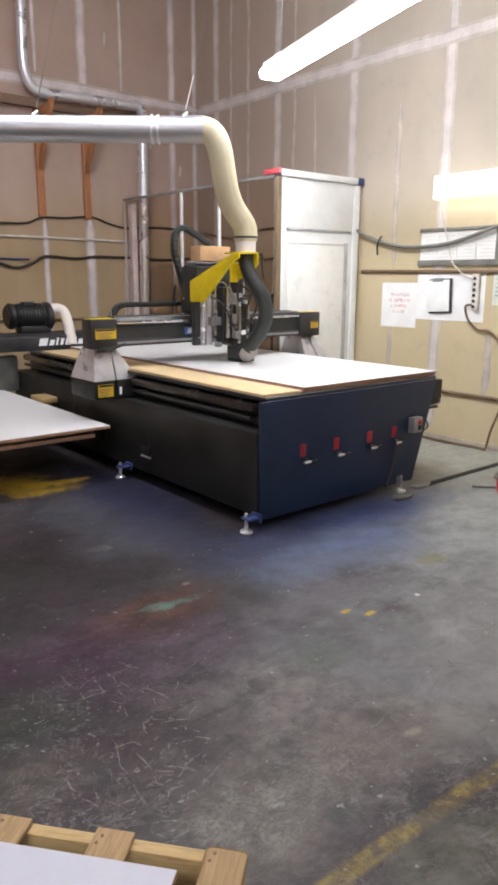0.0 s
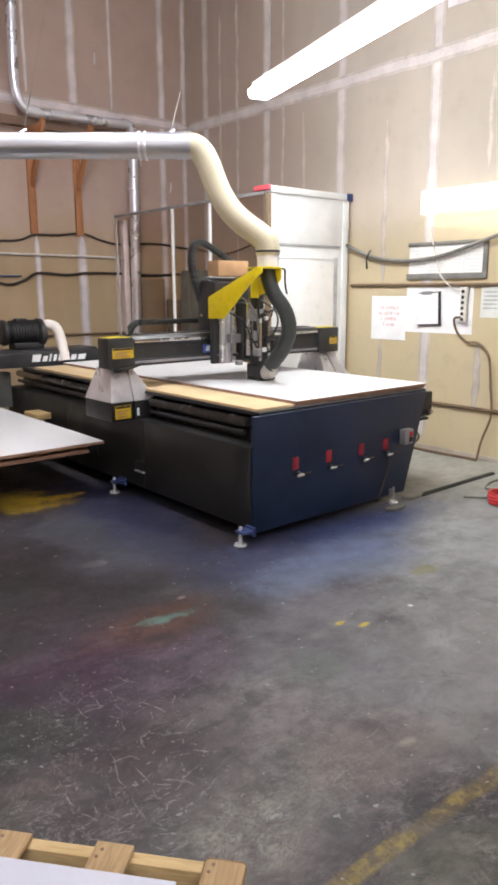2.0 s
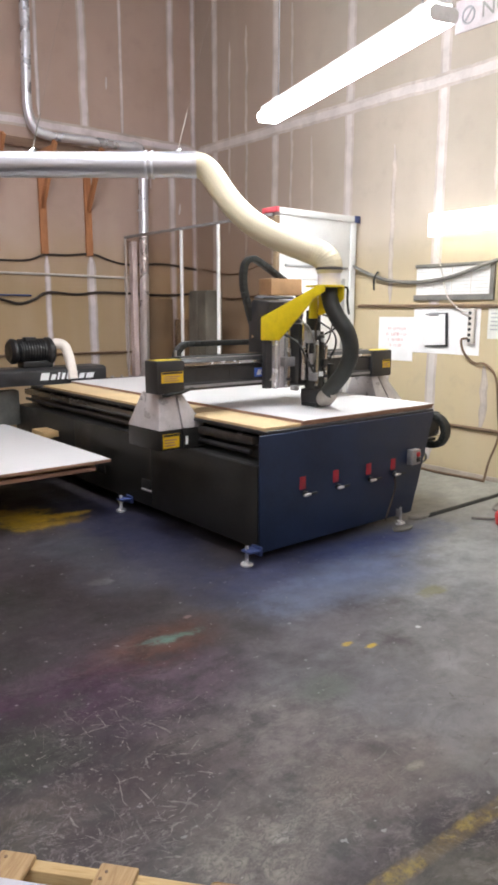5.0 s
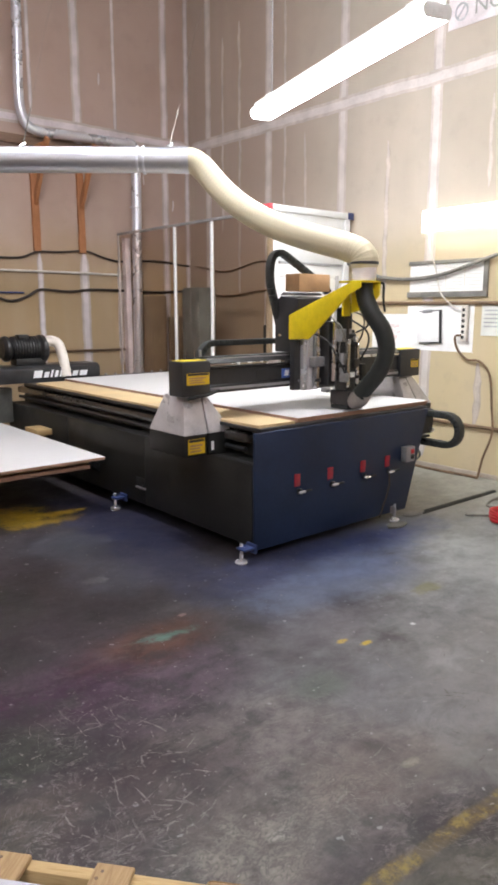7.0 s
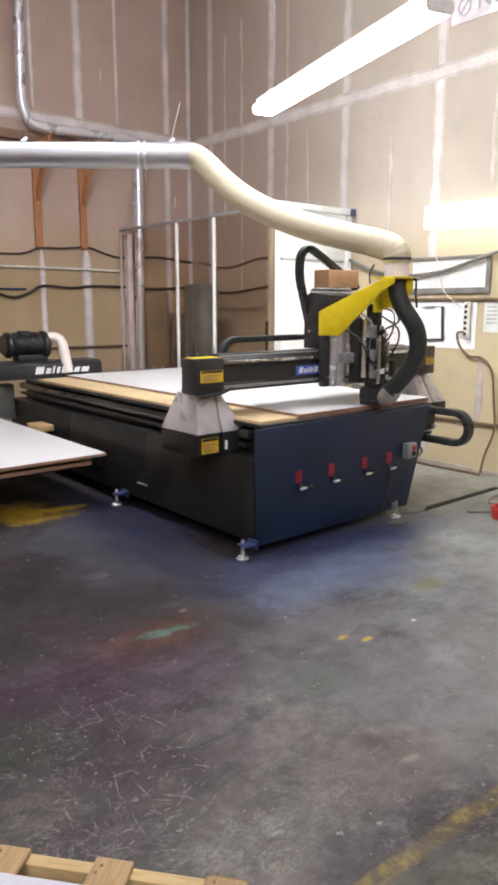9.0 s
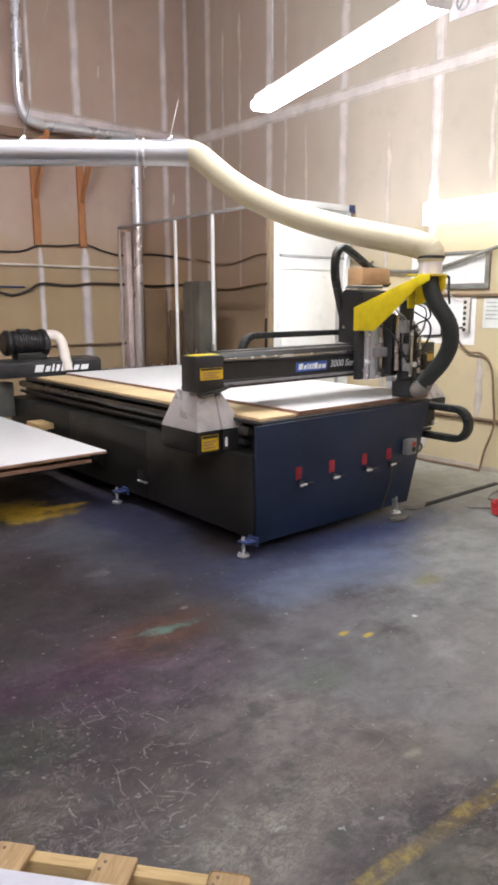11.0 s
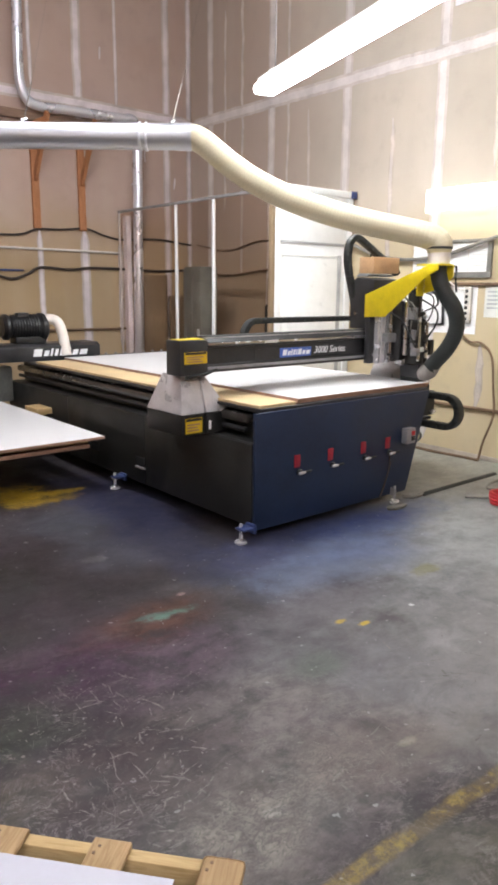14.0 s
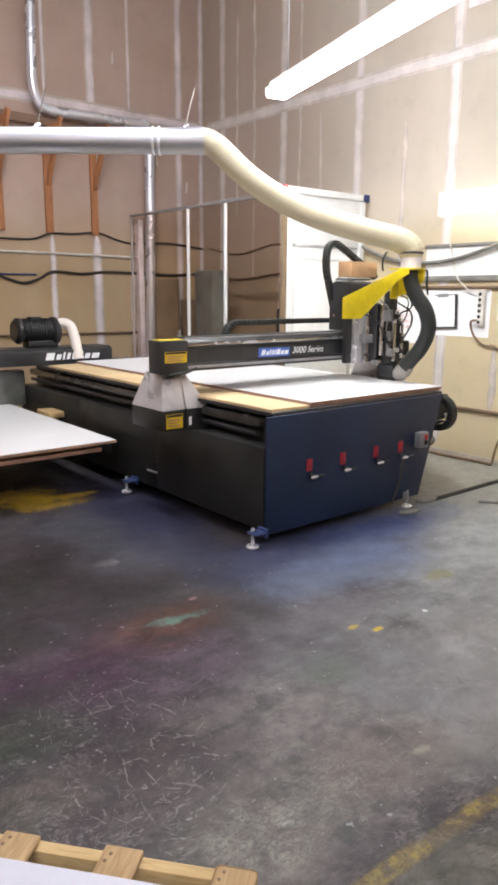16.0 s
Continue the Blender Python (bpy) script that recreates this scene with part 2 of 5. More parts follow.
M = dict(
    floor=floor_mat(),
    # greyer upper tone takes in the lamp's haze, yellow lower one the warm light
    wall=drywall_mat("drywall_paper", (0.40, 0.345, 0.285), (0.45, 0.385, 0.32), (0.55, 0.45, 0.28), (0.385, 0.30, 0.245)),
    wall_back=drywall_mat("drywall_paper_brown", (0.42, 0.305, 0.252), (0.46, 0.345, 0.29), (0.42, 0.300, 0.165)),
    ceiling=plain("ceiling_paint", (0.75, 0.74, 0.74), 0.9),
    mud=plain("joint_compound", (0.68, 0.615, 0.63), 0.9, vary=0.18, scale=4, bump=0.15),
    mud_east=plain("grey_joint_compound", (0.60, 0.55, 0.53), 0.9, vary=0.15, scale=4, bump=0.12),
    mud_faint=plain("smeared_compound", (0.45, 0.385, 0.325), 0.9, vary=0.2, scale=4, bump=0.1),
    mud_thin=plain("thin_joint_compound", (0.51, 0.445, 0.405), 0.9, vary=0.2, scale=4, bump=0.1),
    black=plain("black_machine_paint", (0.020, 0.0202, 0.019), 0.46, vary=0.4, scale=3, bump=0.05, Specular_IOR_Level=0.35),
    navy=plain("navy_panel_paint", (0.0115, 0.022, 0.053), 0.42, vary=0.25, scale=2.5, bump=0.04, Specular_IOR_Level=0.4),
    raildark=plain("glossy_dark_rail", (0.06, 0.056, 0.053), 0.18, vary=0.2, bump=0.02),
    ragdark=plain("dirty_rag", (0.12, 0.115, 0.10), 0.9),
    charcoal=plain("charcoal_paint", (0.028, 0.028, 0.03), 0.38, vary=0.3, bump=0.05),
    grey=plain("grey_metal_paint", (0.30, 0.30, 0.31), 0.42, 0.35, vary=0.22),
    legmetal=plain("pale_leg_metal", (0.62, 0.60, 0.61), 0.34, 0.3, vary=0.15),
    cabinet=plain("worn_olive_grey_steel", (0.165, 0.170, 0.155), 0.45, 0.2, vary=0.3, scale=4),
    plyboard=wood_mat("stained_plywood", (0.26, 0.185, 0.11), (0.165, 0.11, 0.065), (10, 10, 1)),
    railgrey=plain("dull_rail_grey", (0.26, 0.245, 0.24), 0.6),
    diffuser=glow("lit_diffuser", (1.0, 0.97, 0.9), 0.9),
    elbow_beige=plain("dusty_elbow_plastic", (0.40, 0.37, 0.33), 0.6, vary=0.25),
    galv_duct=plain("galvanised_duct", (0.52, 0.53, 0.56), 0.40, 0.85, vary=0.02, scale=2, bump=0.0),
    chrome=plain("chrome", (0.85, 0.86, 0.88), 0.25, 0.6, vary=0.05),
    scuff=plain("pale_scuff", (0.145, 0.132, 0.122), 0.8, vary=0.5, scale=9),
    galv=plain("galvanised_steel", (0.76, 0.78, 0.83), 0.38, 0.6, vary=0.03, scale=3, bump=0.0),
    pipe_zinc=plain("bright_zinc_pipe", (0.76, 0.78, 0.84), 0.30, 0.7, vary=0.02, scale=3, bump=0.0),
    steel=plain("bright_steel", (0.72, 0.72, 0.74), 0.22, 1.0, vary=0.15),
    rubber=plain("black_rubber", (0.018, 0.02, 0.019), 0.55, vary=0.3),
    hoseblack=plain("ribbed_black_hose", (0.028, 0.033, 0.031), 0.5, vary=0.3),
    cream=plain("cream_flexible_hose", (0.63, 0.565, 0.395), 0.6, vary=0.18, scale=5, grain=45, bump=0.2),
    clear=plain("milky_collar_plastic", (0.72, 0.68, 0.74), 0.3, vary=0.1),
    yellow=plain("yellow_paint", (0.72, 0.56, 0.012), 0.42, vary=0.14),
    sticker=plain("orange_yellow_sticker", (0.64, 0.42, 0.012), 0.5, vary=0.12),
    white=plain("white_laminate", (0.66, 0.65, 0.65), 0.5, vary=0.04, scale=2, bump=0.0),
    film=plain("protective_film", (0.46, 0.46, 0.52), 0.4, vary=0.05, scale=2, bump=0.0),
    paint_white=plain("white_paint", (0.78, 0.79, 0.79), 0.5, vary=0.07, scale=3),
    seam_grey=plain("grey_seam", (0.42, 0.43, 0.44), 0.6),
    paper=plain("white_paper", (0.82, 0.81, 0.80), 0.8, vary=0.05),
    paper_grey=plain("printed_paper", (0.66, 0.66, 0.62), 0.8, vary=0.08),
    mdf=plain("mdf_board", (0.62, 0.465, 0.26), 0.7, vary=0.12, scale=3, grain=140),
    mdf_edge=plain("brown_board_edge", (0.34, 0.20, 0.135), 0.8, vary=0.25, grain=120),
    hole=plain("slot_shade_black", (0.004, 0.004, 0.004), 0.9),
    pine=wood_mat("pallet_pine", (0.42, 0.285, 0.145), (0.29, 0.18, 0.085), (12, 1.0, 12)),
    pine_b=wood_mat("pallet_pine_stringer", (0.54, 0.39, 0.19), (0.40, 0.27, 0.115), (1.0, 12, 12)),
    stud=wood_mat("orange_stud_wood", (0.46, 0.20, 0.085), (0.34, 0.14, 0.06), (14, 14, 1)),
    plank=wood_mat("brown_plank", (0.24, 0.15, 0.10), (0.16, 0.10, 0.07)),
    card=plain("brown_block", (0.50, 0.30, 0.155), 0.8, vary=0.15),
    redtag=plain("dark_red_sticker", (0.30, 0.014, 0.03), 0.55, vary=0.3, scale=20),
    red=plain("red_plastic", (0.42, 0.02, 0.025), 0.45),
    pinkred=plain("red_tape", (0.62, 0.09, 0.11), 0.5),
    blue=plain("blue_plastic", (0.035, 0.055, 0.16), 0.45),
    bluelogo=plain("blue_lettering_ground", (0.06, 0.13, 0.45), 0.4, vary=0.05),
    ink_white=plain("white_lettering", (0.82, 0.83, 0.84), 0.5, vary=0.03),
    ink_black=plain("black_print", (0.02, 0.02, 0.02), 0.6),
    ink_red=plain("faded_red_print", (0.62, 0.30, 0.30), 0.8),
    ink_grey=plain("grey_print", (0.36, 0.35, 0.33), 0.8),
    cable=plain("black_cable", (0.035, 0.024, 0.018), 0.5),
    cable_brown=plain("brown_pipe", (0.17, 0.105, 0.06), 0.55, vary=0.3),
    cable_grey=plain("grey_cable", (0.20, 0.19, 0.17), 0.55),
    cable_white=plain("white_conduit", (0.62, 0.58, 0.52), 0.5),
    pvc=plain("white_pvc", (0.72, 0.66, 0.60), 0.4, vary=0.1),
    motor=plain("black_motor_casting", (0.010, 0.010, 0.011), 0.4, vary=0.35, scale=12),
    pane=glass("clear_acrylic", (0.76, 0.68, 0.62)),
    tube=glow("lit_tube", (0.95, 0.985, 1.0), TUBE),
    tube_fill=glow("added_fill_tube", (0.93, 0.945, 1.02), TUBE_FILL),
    tube_wall=glow("lit_wall_tube", (1.0, 0.90, 0.68), WALL_TUBE),
    enamel=plain("white_enamel", (0.82, 0.82, 0.80), 0.35, vary=0.04),
)


# ---- mesh helpers ----
def box(bm, x0, x1, y0, y1, z0, z1, bevel=0.0, m=None):
    g = bmesh.new()
    bmesh.ops.create_cube(g, size=1.0)
    for v in g.verts:
        v.co = Vector(((x0 + x1) / 2 + v.co.x * (x1 - x0), (y0 + y1) / 2 + v.co.y * (y1 - y0), (z0 + z1) / 2 + v.co.z * (z1 - z0)))
    if bevel:
        bmesh.ops.bevel(g, geom=g.edges[:], offset=bevel, segments=2, affect="EDGES", profile=0.5)
    return join(bm, g, m)


def join(bm, g, m=None):
    if m is not None:
        bmesh.ops.transform(g, matrix=m, verts=g.verts)
    tmp = bpy.data.meshes.new("tmp")
    g.to_mesh(tmp)
    g.free()
    bm.from_mesh(tmp)
    bpy.data.meshes.remove(tmp)
    return bm


def prism(bm, poly, axis, a, b, bevel=0.0):
    """A polygon in the plane across an axis, pulled from a to b. axis x: (y, z); y: (x, z); z: (x, y)."""
    g = bmesh.new()

    def at(p, k):
        return {"x": (k, p[0], p[1]), "y": (p[0], k, p[1]), "z": (p[0], p[1], k)}[axis]
    lo, hi = [g.verts.new(at(p, a)) for p in poly], [g.verts.new(at(p, b)) for p in poly]
    g.faces.new(lo), g.faces.new(hi)
    for i in range(len(poly)):
        j = (i + 1) % len(poly)
        g.faces.new((lo[i], lo[j], hi[j], hi[i]))
    bmesh.ops.recalc_face_normals(g, faces=g.faces)
    if bevel:
        bmesh.ops.bevel(g, geom=g.edges[:], offset=bevel, segments=2, affect="EDGES", profile=0.5)
    return join(bm, g)


def frustum(bm, base, top):
    """Two rectangles (x0, x1, y0, y1, z), joined."""
    g = bmesh.new()
    rings = [[g.verts.new(c) for c in ((r[0], r[2], r[4]), (r[1], r[2], r[4]), (r[1], r[3], r[4]), (r[0], r[3], r[4]))] for r in (base, top)]
    g.faces.new(rings[0]), g.faces.new(rings[1])
    for i in range(4):
        g.faces.new((rings[0][i], rings[0][(i + 1) % 4], rings[1][(i + 1) % 4], rings[1][i]))
    bmesh.ops.recalc_face_normals(g, faces=g.faces)
    bmesh.ops.bevel(g, geom=g.edges[:], offset=0.006, segments=2, affect="EDGES", profile=0.5)
    return join(bm, g)


def smooth_path(pts, n):
    """Points on a Catmull-Rom curve through pts."""
    p = [Vector(a) for a in pts]
    p = [2 * p[0] - p[1]] + p + [2 * p[-1] - p[-2]]
    out = []
    for i in range(1, len(p) - 2):
        for k in range(n):
            s = k / n
            out.append(0.5 * (2 * p[i] + (p[i + 1] - p[i - 1]) * s + (2 * p[i - 1] - 5 * p[i] + 4 * p[i + 1] - p[i + 2]) * s * s
                              + (3 * p[i] - p[i - 1] - 3 * p[i + 1] + p[i + 2]) * s ** 3))
    return out + [p[-2]]


def tube(bm, pts, r, sides=12, caps=True, ribs=0.0):
    """A round tube along points; ribs: every second ring is that much wider."""
    p = [Vector(a) for a in pts]
    rings, ref = [], None
    for i, c in enumerate(p):
        d = (p[min(i + 1, len(p) - 1)] - p[max(i - 1, 0)]).normalized()
        if ref is None:
            ref = d.orthogonal().normalized()
        ref = (ref - d * ref.dot(d)).normalized()
        side = d.cross(ref)
        rr = r * (1 + (ribs if i % 2 else 0))
        rings.append([bm.verts.new(c + (ref * math.cos(a) + side * math.sin(a)) * rr) for a in (math.tau * k / sides for k in range(sides))])
    for a, b in zip(rings, rings[1:]):
        for k in range(sides):
            f = bm.faces.new((a[k], a[(k + 1) % sides], b[(k + 1) % sides], b[k]))
            f.smooth = True
    if caps:
        bm.faces.new(rings[0][::-1]), bm.faces.new(rings[-1])
    return bm


def cyl(bm, a, b, r, sides=20, bevel=0.0):
    a, b = Vector(a), Vector(b)
    d = (b - a).normalized()
    if bevel:
        k = min(bevel, (b - a).length / 3)
        e = [(a, r - k), (a + d * k, r), (b - d * k, r), (b, r - k)]
    else:
        e = [(a, r), (b, r)]
    ref = d.orthogonal().normalized()
    side = d.cross(ref)
    rings = [[bm.verts.new(c + (ref * math.cos(t) + side * math.sin(t)) * q) for t in (math.tau * k / sides for k in range(sides))] for c, q in e]
    for u, v in zip(rings, rings[1:]):
        for k in range(sides):
            f = bm.faces.new((u[k], u[(k + 1) % sides], v[(k + 1) % sides], v[k]))
            f.smooth = not bevel or u is rings[1]
    bm.faces.new(rings[0][::-1]), bm.faces.new(rings[-1])
    return bm


def mesh_of(name, bm, material):
    me = bpy.data.meshes.new(name)
    bmesh.ops.recalc_face_normals(bm, faces=bm.faces)
    bm.to_mesh(me)
    bm.free()
    me.set_sharp_from_angle(angle=radians(38))
    me.materials.append(M[material])
    return me


def solid(name, bm, material, label="", category="", group="", kind=""):
    return tagged(new(name, mesh_of(name, bm, material)), label, category, group, kind)


def part(name, bm, material, parent, label=""):
    ob = new(name, mesh_of(name, bm, material))
    ob.parent = parent
    return tagged(ob, label)


def thing(name, label, category, at=(0, 0, 0), group="", kind=""):
    """An Empty at a base point; its parts are built in its space."""
    ob = new(name)
    ob.empty_display_size = 0.1
    ob.location = at
    return tagged(ob, label, category, group, kind)


def B(*a, **k):
    return box(bmesh.new(), *a, **k)


def words(name, body, size, material, m, parent=None, label="", shear=0.0, depth=0.001):
    cu = bpy.data.curves.new(name, "FONT")
    cu.body, cu.size, cu.extrude, cu.shear = body, size, depth, shear
    cu.align_x, cu.align_y = "LEFT", "BOTTOM_BASELINE"
    tmp = bpy.data.objects.new("tmp_text", cu)
    me = bpy.data.meshes.new_from_object(tmp)
    bpy.data.objects.remove(tmp)
    me.name = name
    me.materials.clear()
    me.materials.append(M[material])
    ob = new(name, me)
    ob.matrix_basis = m
    if parent:
        ob.parent = parent
    return tagged(ob, label)


# ---- room ----
XW, YB, ZC = 6.0, 8.45, 6.2
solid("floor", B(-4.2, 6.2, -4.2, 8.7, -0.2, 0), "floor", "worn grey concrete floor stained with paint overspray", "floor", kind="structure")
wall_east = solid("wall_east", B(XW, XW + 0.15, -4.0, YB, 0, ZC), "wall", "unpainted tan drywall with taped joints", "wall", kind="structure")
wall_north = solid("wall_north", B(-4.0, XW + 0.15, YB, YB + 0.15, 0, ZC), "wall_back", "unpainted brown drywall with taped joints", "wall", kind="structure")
# unseen walls and ceiling added to close the room; the pale ceiling bounces light
solid("wall_west", B(-4.15, -4.0, -4.0, YB, 0, ZC), "wall_back", "unseen plain drywall wall added to close the room", "wall", kind="structure")
solid("wall_south", B(-4.15, XW + 0.15, -4.15, -4.0, 0, ZC), "wall_back", "unseen plain drywall wall added to close the room", "wall", kind="structure")
solid("ceiling", B(-4.15, XW + 0.15, -4.15, YB + 0.15, ZC, ZC + 0.15), "ceiling", "unseen pale ceiling added to close the room and bounce light", "ceiling", kind="structure")
solid("baseboard", B(XW - 0.012, XW - 0.001, -3.9, 5.4, 0, 0.045, bevel=0.003), "mud_faint", "tan strip along the foot of the drywall", "baseboard", kind="structure")

rng = random.Random(4)


def band(parent, wall, pos, a, b, width, ragged=0.3, along="z", material="mud", rim="mud_thin"):
    """A smear of joint compound, 2 mm thick, with ragged edges."""
    bm = bmesh.new()
    steps = max(int((b - a) / 0.06), 2)
    rows, drift, lift = [], 0.0, 0.001 if along == "z" else 0.0035
    for i in range(steps + 1):
        s = a + (b - a) * i / steps
        drift = drift * 0.8 + rng.uniform(-1, 1) * width * ragged * 0.3
        fade = min(1.0, 0.35 + min(i, steps - i) * 0.3)
        lo, hi = pos + drift - width / 2 * fade * (1 + rng.uniform(-ragged, ragged) * 0.5), pos + drift + width / 2 * fade * (1 + rng.uniform(-ragged, ragged) * 0.5)
        row = []
        for c, h in ((lo, lift), (lo + (hi - lo) * 0.22, lift + 0.0015), (hi - (hi - lo) * 0.22, lift + 0.0015), (hi, lift)):
            u, v = (c, s) if along == "z" else (s, c)
            row.append(bm.verts.new((XW - h, u, v) if wall == "e" else (u, YB - h, v)))
        rows.append(row)
    for r, q in zip(rows, rows[1:]):
        for k in range(3):
            f = bm.faces.new((r[k], r[k + 1], q[k + 1], q[k]))
            f.smooth, f.material_index = True, 0 if k == 1 else 1
    ob = part("joint_tape", bm, material, parent)
    ob.data.materials.append(M[rim])
    return ob


for y in (3.14, 4.36, 5.57, 6.79, 8.01):
    band(wall_east, "e", y, 0.1, ZC, 0.125, 0.07, material="mud_east")
for y, a, b, w in ((4.93, 1.7, 3.3, 0.06), (4.93, 0.2, 1.1, 0.05), (6.15, 2.0, 3.6, 0.05), (7.35, 1.8, 5.1, 0.06), (3.75, 0.5, 1.1, 0.08), (3.75, 2.7, 3.5, 0.05), (6.5, 2.7, 5.1, 0.05), (7.7, 2.6, 5.0, 0.05)):
    band(wall_east, "e", y, a, b, w, 0.45, material="mud_thin", rim="mud_faint")
band(wall_east, "e", 3.78, -3.5, YB, 0.14, 0.08, along="y", material="mud_east")
for x, a, b, w in ((4.31, 2.35, 6.15, 0.12), (5.59, 0.1, 6.15, 0.11), (4.335, 0.3, 2.3, 0.13), (3.73, 0.3, 2.28, 0.08), (4.84, 3.8, 6.1, 0.05), (4.84, 0.8, 2.2, 0.08), (3.72, 3.9, 6.0, 0.05), (5.95, 0.2, 6.15, 0.08)):
    band(wall_north, "n", x, a, b, w, 0.12)
band(wall_north, "n", 3.80, -3.5, XW, 0.13, 0.08, along="x")
for x, z in ((4.62, 4.42), (5.25, 3.3), (4.36, 4.1), (5.7, 3.0)):
    band(wall_north, "n", x, z - 0.07, z + 0.07, 0.06, 0.6)

# ---- router table ----
def make_table():
    t = thing("router_table", "long black steel router table with a navy end panel", "machine", (3.5, 5.2, 0))
    o = Matrix.Translation((-3.5, -5.2, 0))

    def put(name, bm, mat, label="", parent=None):
        if parent is None:
            bm.transform(o)
        return part(name, bm, mat, parent or t, label)
    put("frame", prism(bmesh.new(), ((2.80, 0.09), (4.32, 0.09), (4.56, 0.835), (2.97, 0.835), (2.97, 0.638), (2.80, 0.638)), "y", 3.295, 7.3, 0.006), "black", "black painted steel frame")
    put("end_panel", prism(bmesh.new(), ((2.79, 0.075), (4.335, 0.075), (4.575, 0.842), (2.79, 0.842)), "y", 3.272, 3.292, 0.004), "navy", "dark navy sheet metal end panel")
    put("channel_lip", B(2.80, 2.83, 3.31, 7.29, 0.6385, 0.643, bevel=0.002), "black")
    put("table_bed", B(2.862, 4.60, 3.30, 6.95, 0.836, 0.858, bevel=0.004), "charcoal")
    # side sheet in three lengths, with a ridge above
    for y0, y1 in ((3.30, 4.58), (4.584, 5.9), (5.904, 7.29)):
        put("side_panel", B(2.786, 2.799, y0, y1, 0.10, 0.641, bevel=0.003), "black")
    put("guide_rail", B(2.885, 2.972, 3.47, 7.29, 0.735, 0.805, bevel=0.026), "raildark", "glossy dark guide rail in the side channel")
    put("rail_bar", cyl(bmesh.new(), (2.905, 3.50, 0.695), (2.905, 7.25, 0.695), 0.018), "charcoal", "polished steel guide bar")
    put("cord", tube(bmesh.new(), smooth_path(((4.11, 3.262, 0.39), (4.10, 3.25, 0.30), (4.06, 3.255, 0.18), (4.0, 3.25, 0.07)), 5), 0.006, 8), "cable", "thin black cord")
    put("guide_rail", B(4.575, 4.64, 3.33, 7.29, 0.775, 0.832, bevel=0.008), "black")
    put("cable_tray", prism(bmesh.new(), ((4.60, 0.60), (4.66, 0.56), (4.86, 0.56), (4.86, 0.58), (4.68, 0.58), (4.66, 0.79), (4.60, 0.79)), "y", 3.45, 7.2), "black", "open black cable tray")
    br = put("tray_bracket", B(4.575, 4.86, 3.42, 3.47, 0.60, 0.80, bevel=0.01), "black")
    part("bolt", cyl(bmesh.new(), Vector((4.83, 3.42, 0.63)) + o.translation, Vector((4.83, 3.40, 0.63)) + o.translation, 0.018, 10), "steel", br)
    put("wire", tube(bmesh.new(), smooth_path(((4.62, 3.6, 0.55), (4.78, 3.5, 0.45), (4.84, 3.55, 0.36), (4.70, 3.6, 0.33), (4.62, 3.62, 0.42)), 6), 0.009, 8), "cable_grey")
    put("junction_block", B(4.56, 4.68, 3.55, 3.62, 0.30, 0.46, bevel=0.01), "pvc", "pale plastic junction block")
    # levelling feet with blue brackets
    for x, y in ((2.71, 3.31), (2.71, 4.93), (2.71, 6.6), (4.20, 3.27), (4.20, 4.93), (4.20, 6.6)):
        foot = put("foot", cyl(bmesh.new(), (x, y, 0.022), (x, y, 0.135), 0.012, 12), "chrome")
        bm = cyl(bmesh.new(), (x, y, 0), (x, y, 0.022), 0.042, 20, 0.007)
        bm.transform(o)
        part("pad", bm, "chrome", foot, "bright round steel pad")
        bm = cyl(bmesh.new(), (x, y, 0.085), (x, y, 0.10), 0.027, 6)
        bm.transform(o)
        part("nut", bm, "steel", foot)
        s = 0.075 if x < 3 else -0.05
        bm = B(min(x - 0.03, x + s), max(x - 0.03, x + s), y - 0.045 if x > 3 else y - 0.07, y + 0.02, 0.10, 0.115, bevel=0.004)
        box(bm, min(x + s * 0.7, x + s), max(x + s * 0.7, x + s), y - 0.045 if x > 3 else y - 0.07, y + 0.02, 0.07, 0.13, bevel=0.004)
        bm.transform(o)
        part("bracket", bm, "blue" if x < 3 else "grey", foot, "bolted foot bracket")
    # vacuum valves with red tags
    for x in (3.167, 3.485, 3.826, 4.10):
        v = put("valve", cyl(bmesh.new(), (x + 0.005, 3.272, 0.412), (x + 0.005, 3.235, 0.412), 0.020, 14, 0.004), "charcoal")
        bm = B(x - 0.034, x + 0.030, 3.218, 3.236, 0.404, 0.424, bevel=0.008)
        bm.transform(o)
        part("valve_handle", bm, "chrome", v, "short chrome lever")
        bm = B(x + 0.03, x + 0.095, 3.228, 3.238, 0.406, 0.422, bevel=0.004)
        bm.transform(o)
        part("valve_lever", bm, "rubber", v, "black lever grip")
        bm = B(x - 0.036, x + 0.018, 3.268, 3.2715, 0.445, 0.53, bevel=0.001)
        bm.transform(o)
        part("tag", bm, "redtag", v, "dark red sticker")
    sw = put("power_switch", B(4.25, 4.355, 3.215, 3.272, 0.462, 0.58, bevel=0.008), "grey", "small grey switch box")
    for x0, x1, mat, z0, z1 in ((4.30, 4.335, "red", 0.525, 0.56), (4.30, 4.335, "ink_black", 0.485, 0.52)):
        bm = B(x0, x1, 3.206, 3.216, z0, z1, bevel=0.003)
        bm.transform(o)
        part("button", bm, mat, sw)
    # flat near-black plates paint the shade inside the slots
    slot = put("service_slot", B(2.782, 2.788, 4.58, 4.72, 0.235, 0.31, bevel=0.002), "hole", "near-black plate painting the shade inside an oval slot")
    bm = B(2.765, 2.79, 4.57, 4.70, 0.222, 0.236, bevel=0.003)
    bm.transform(o)
    part("lip", bm, "grey", slot)
    slot = put("service_slot", B(2.782, 2.788, 5.32, 5.46, 0.235, 0.31, bevel=0.002), "hole")
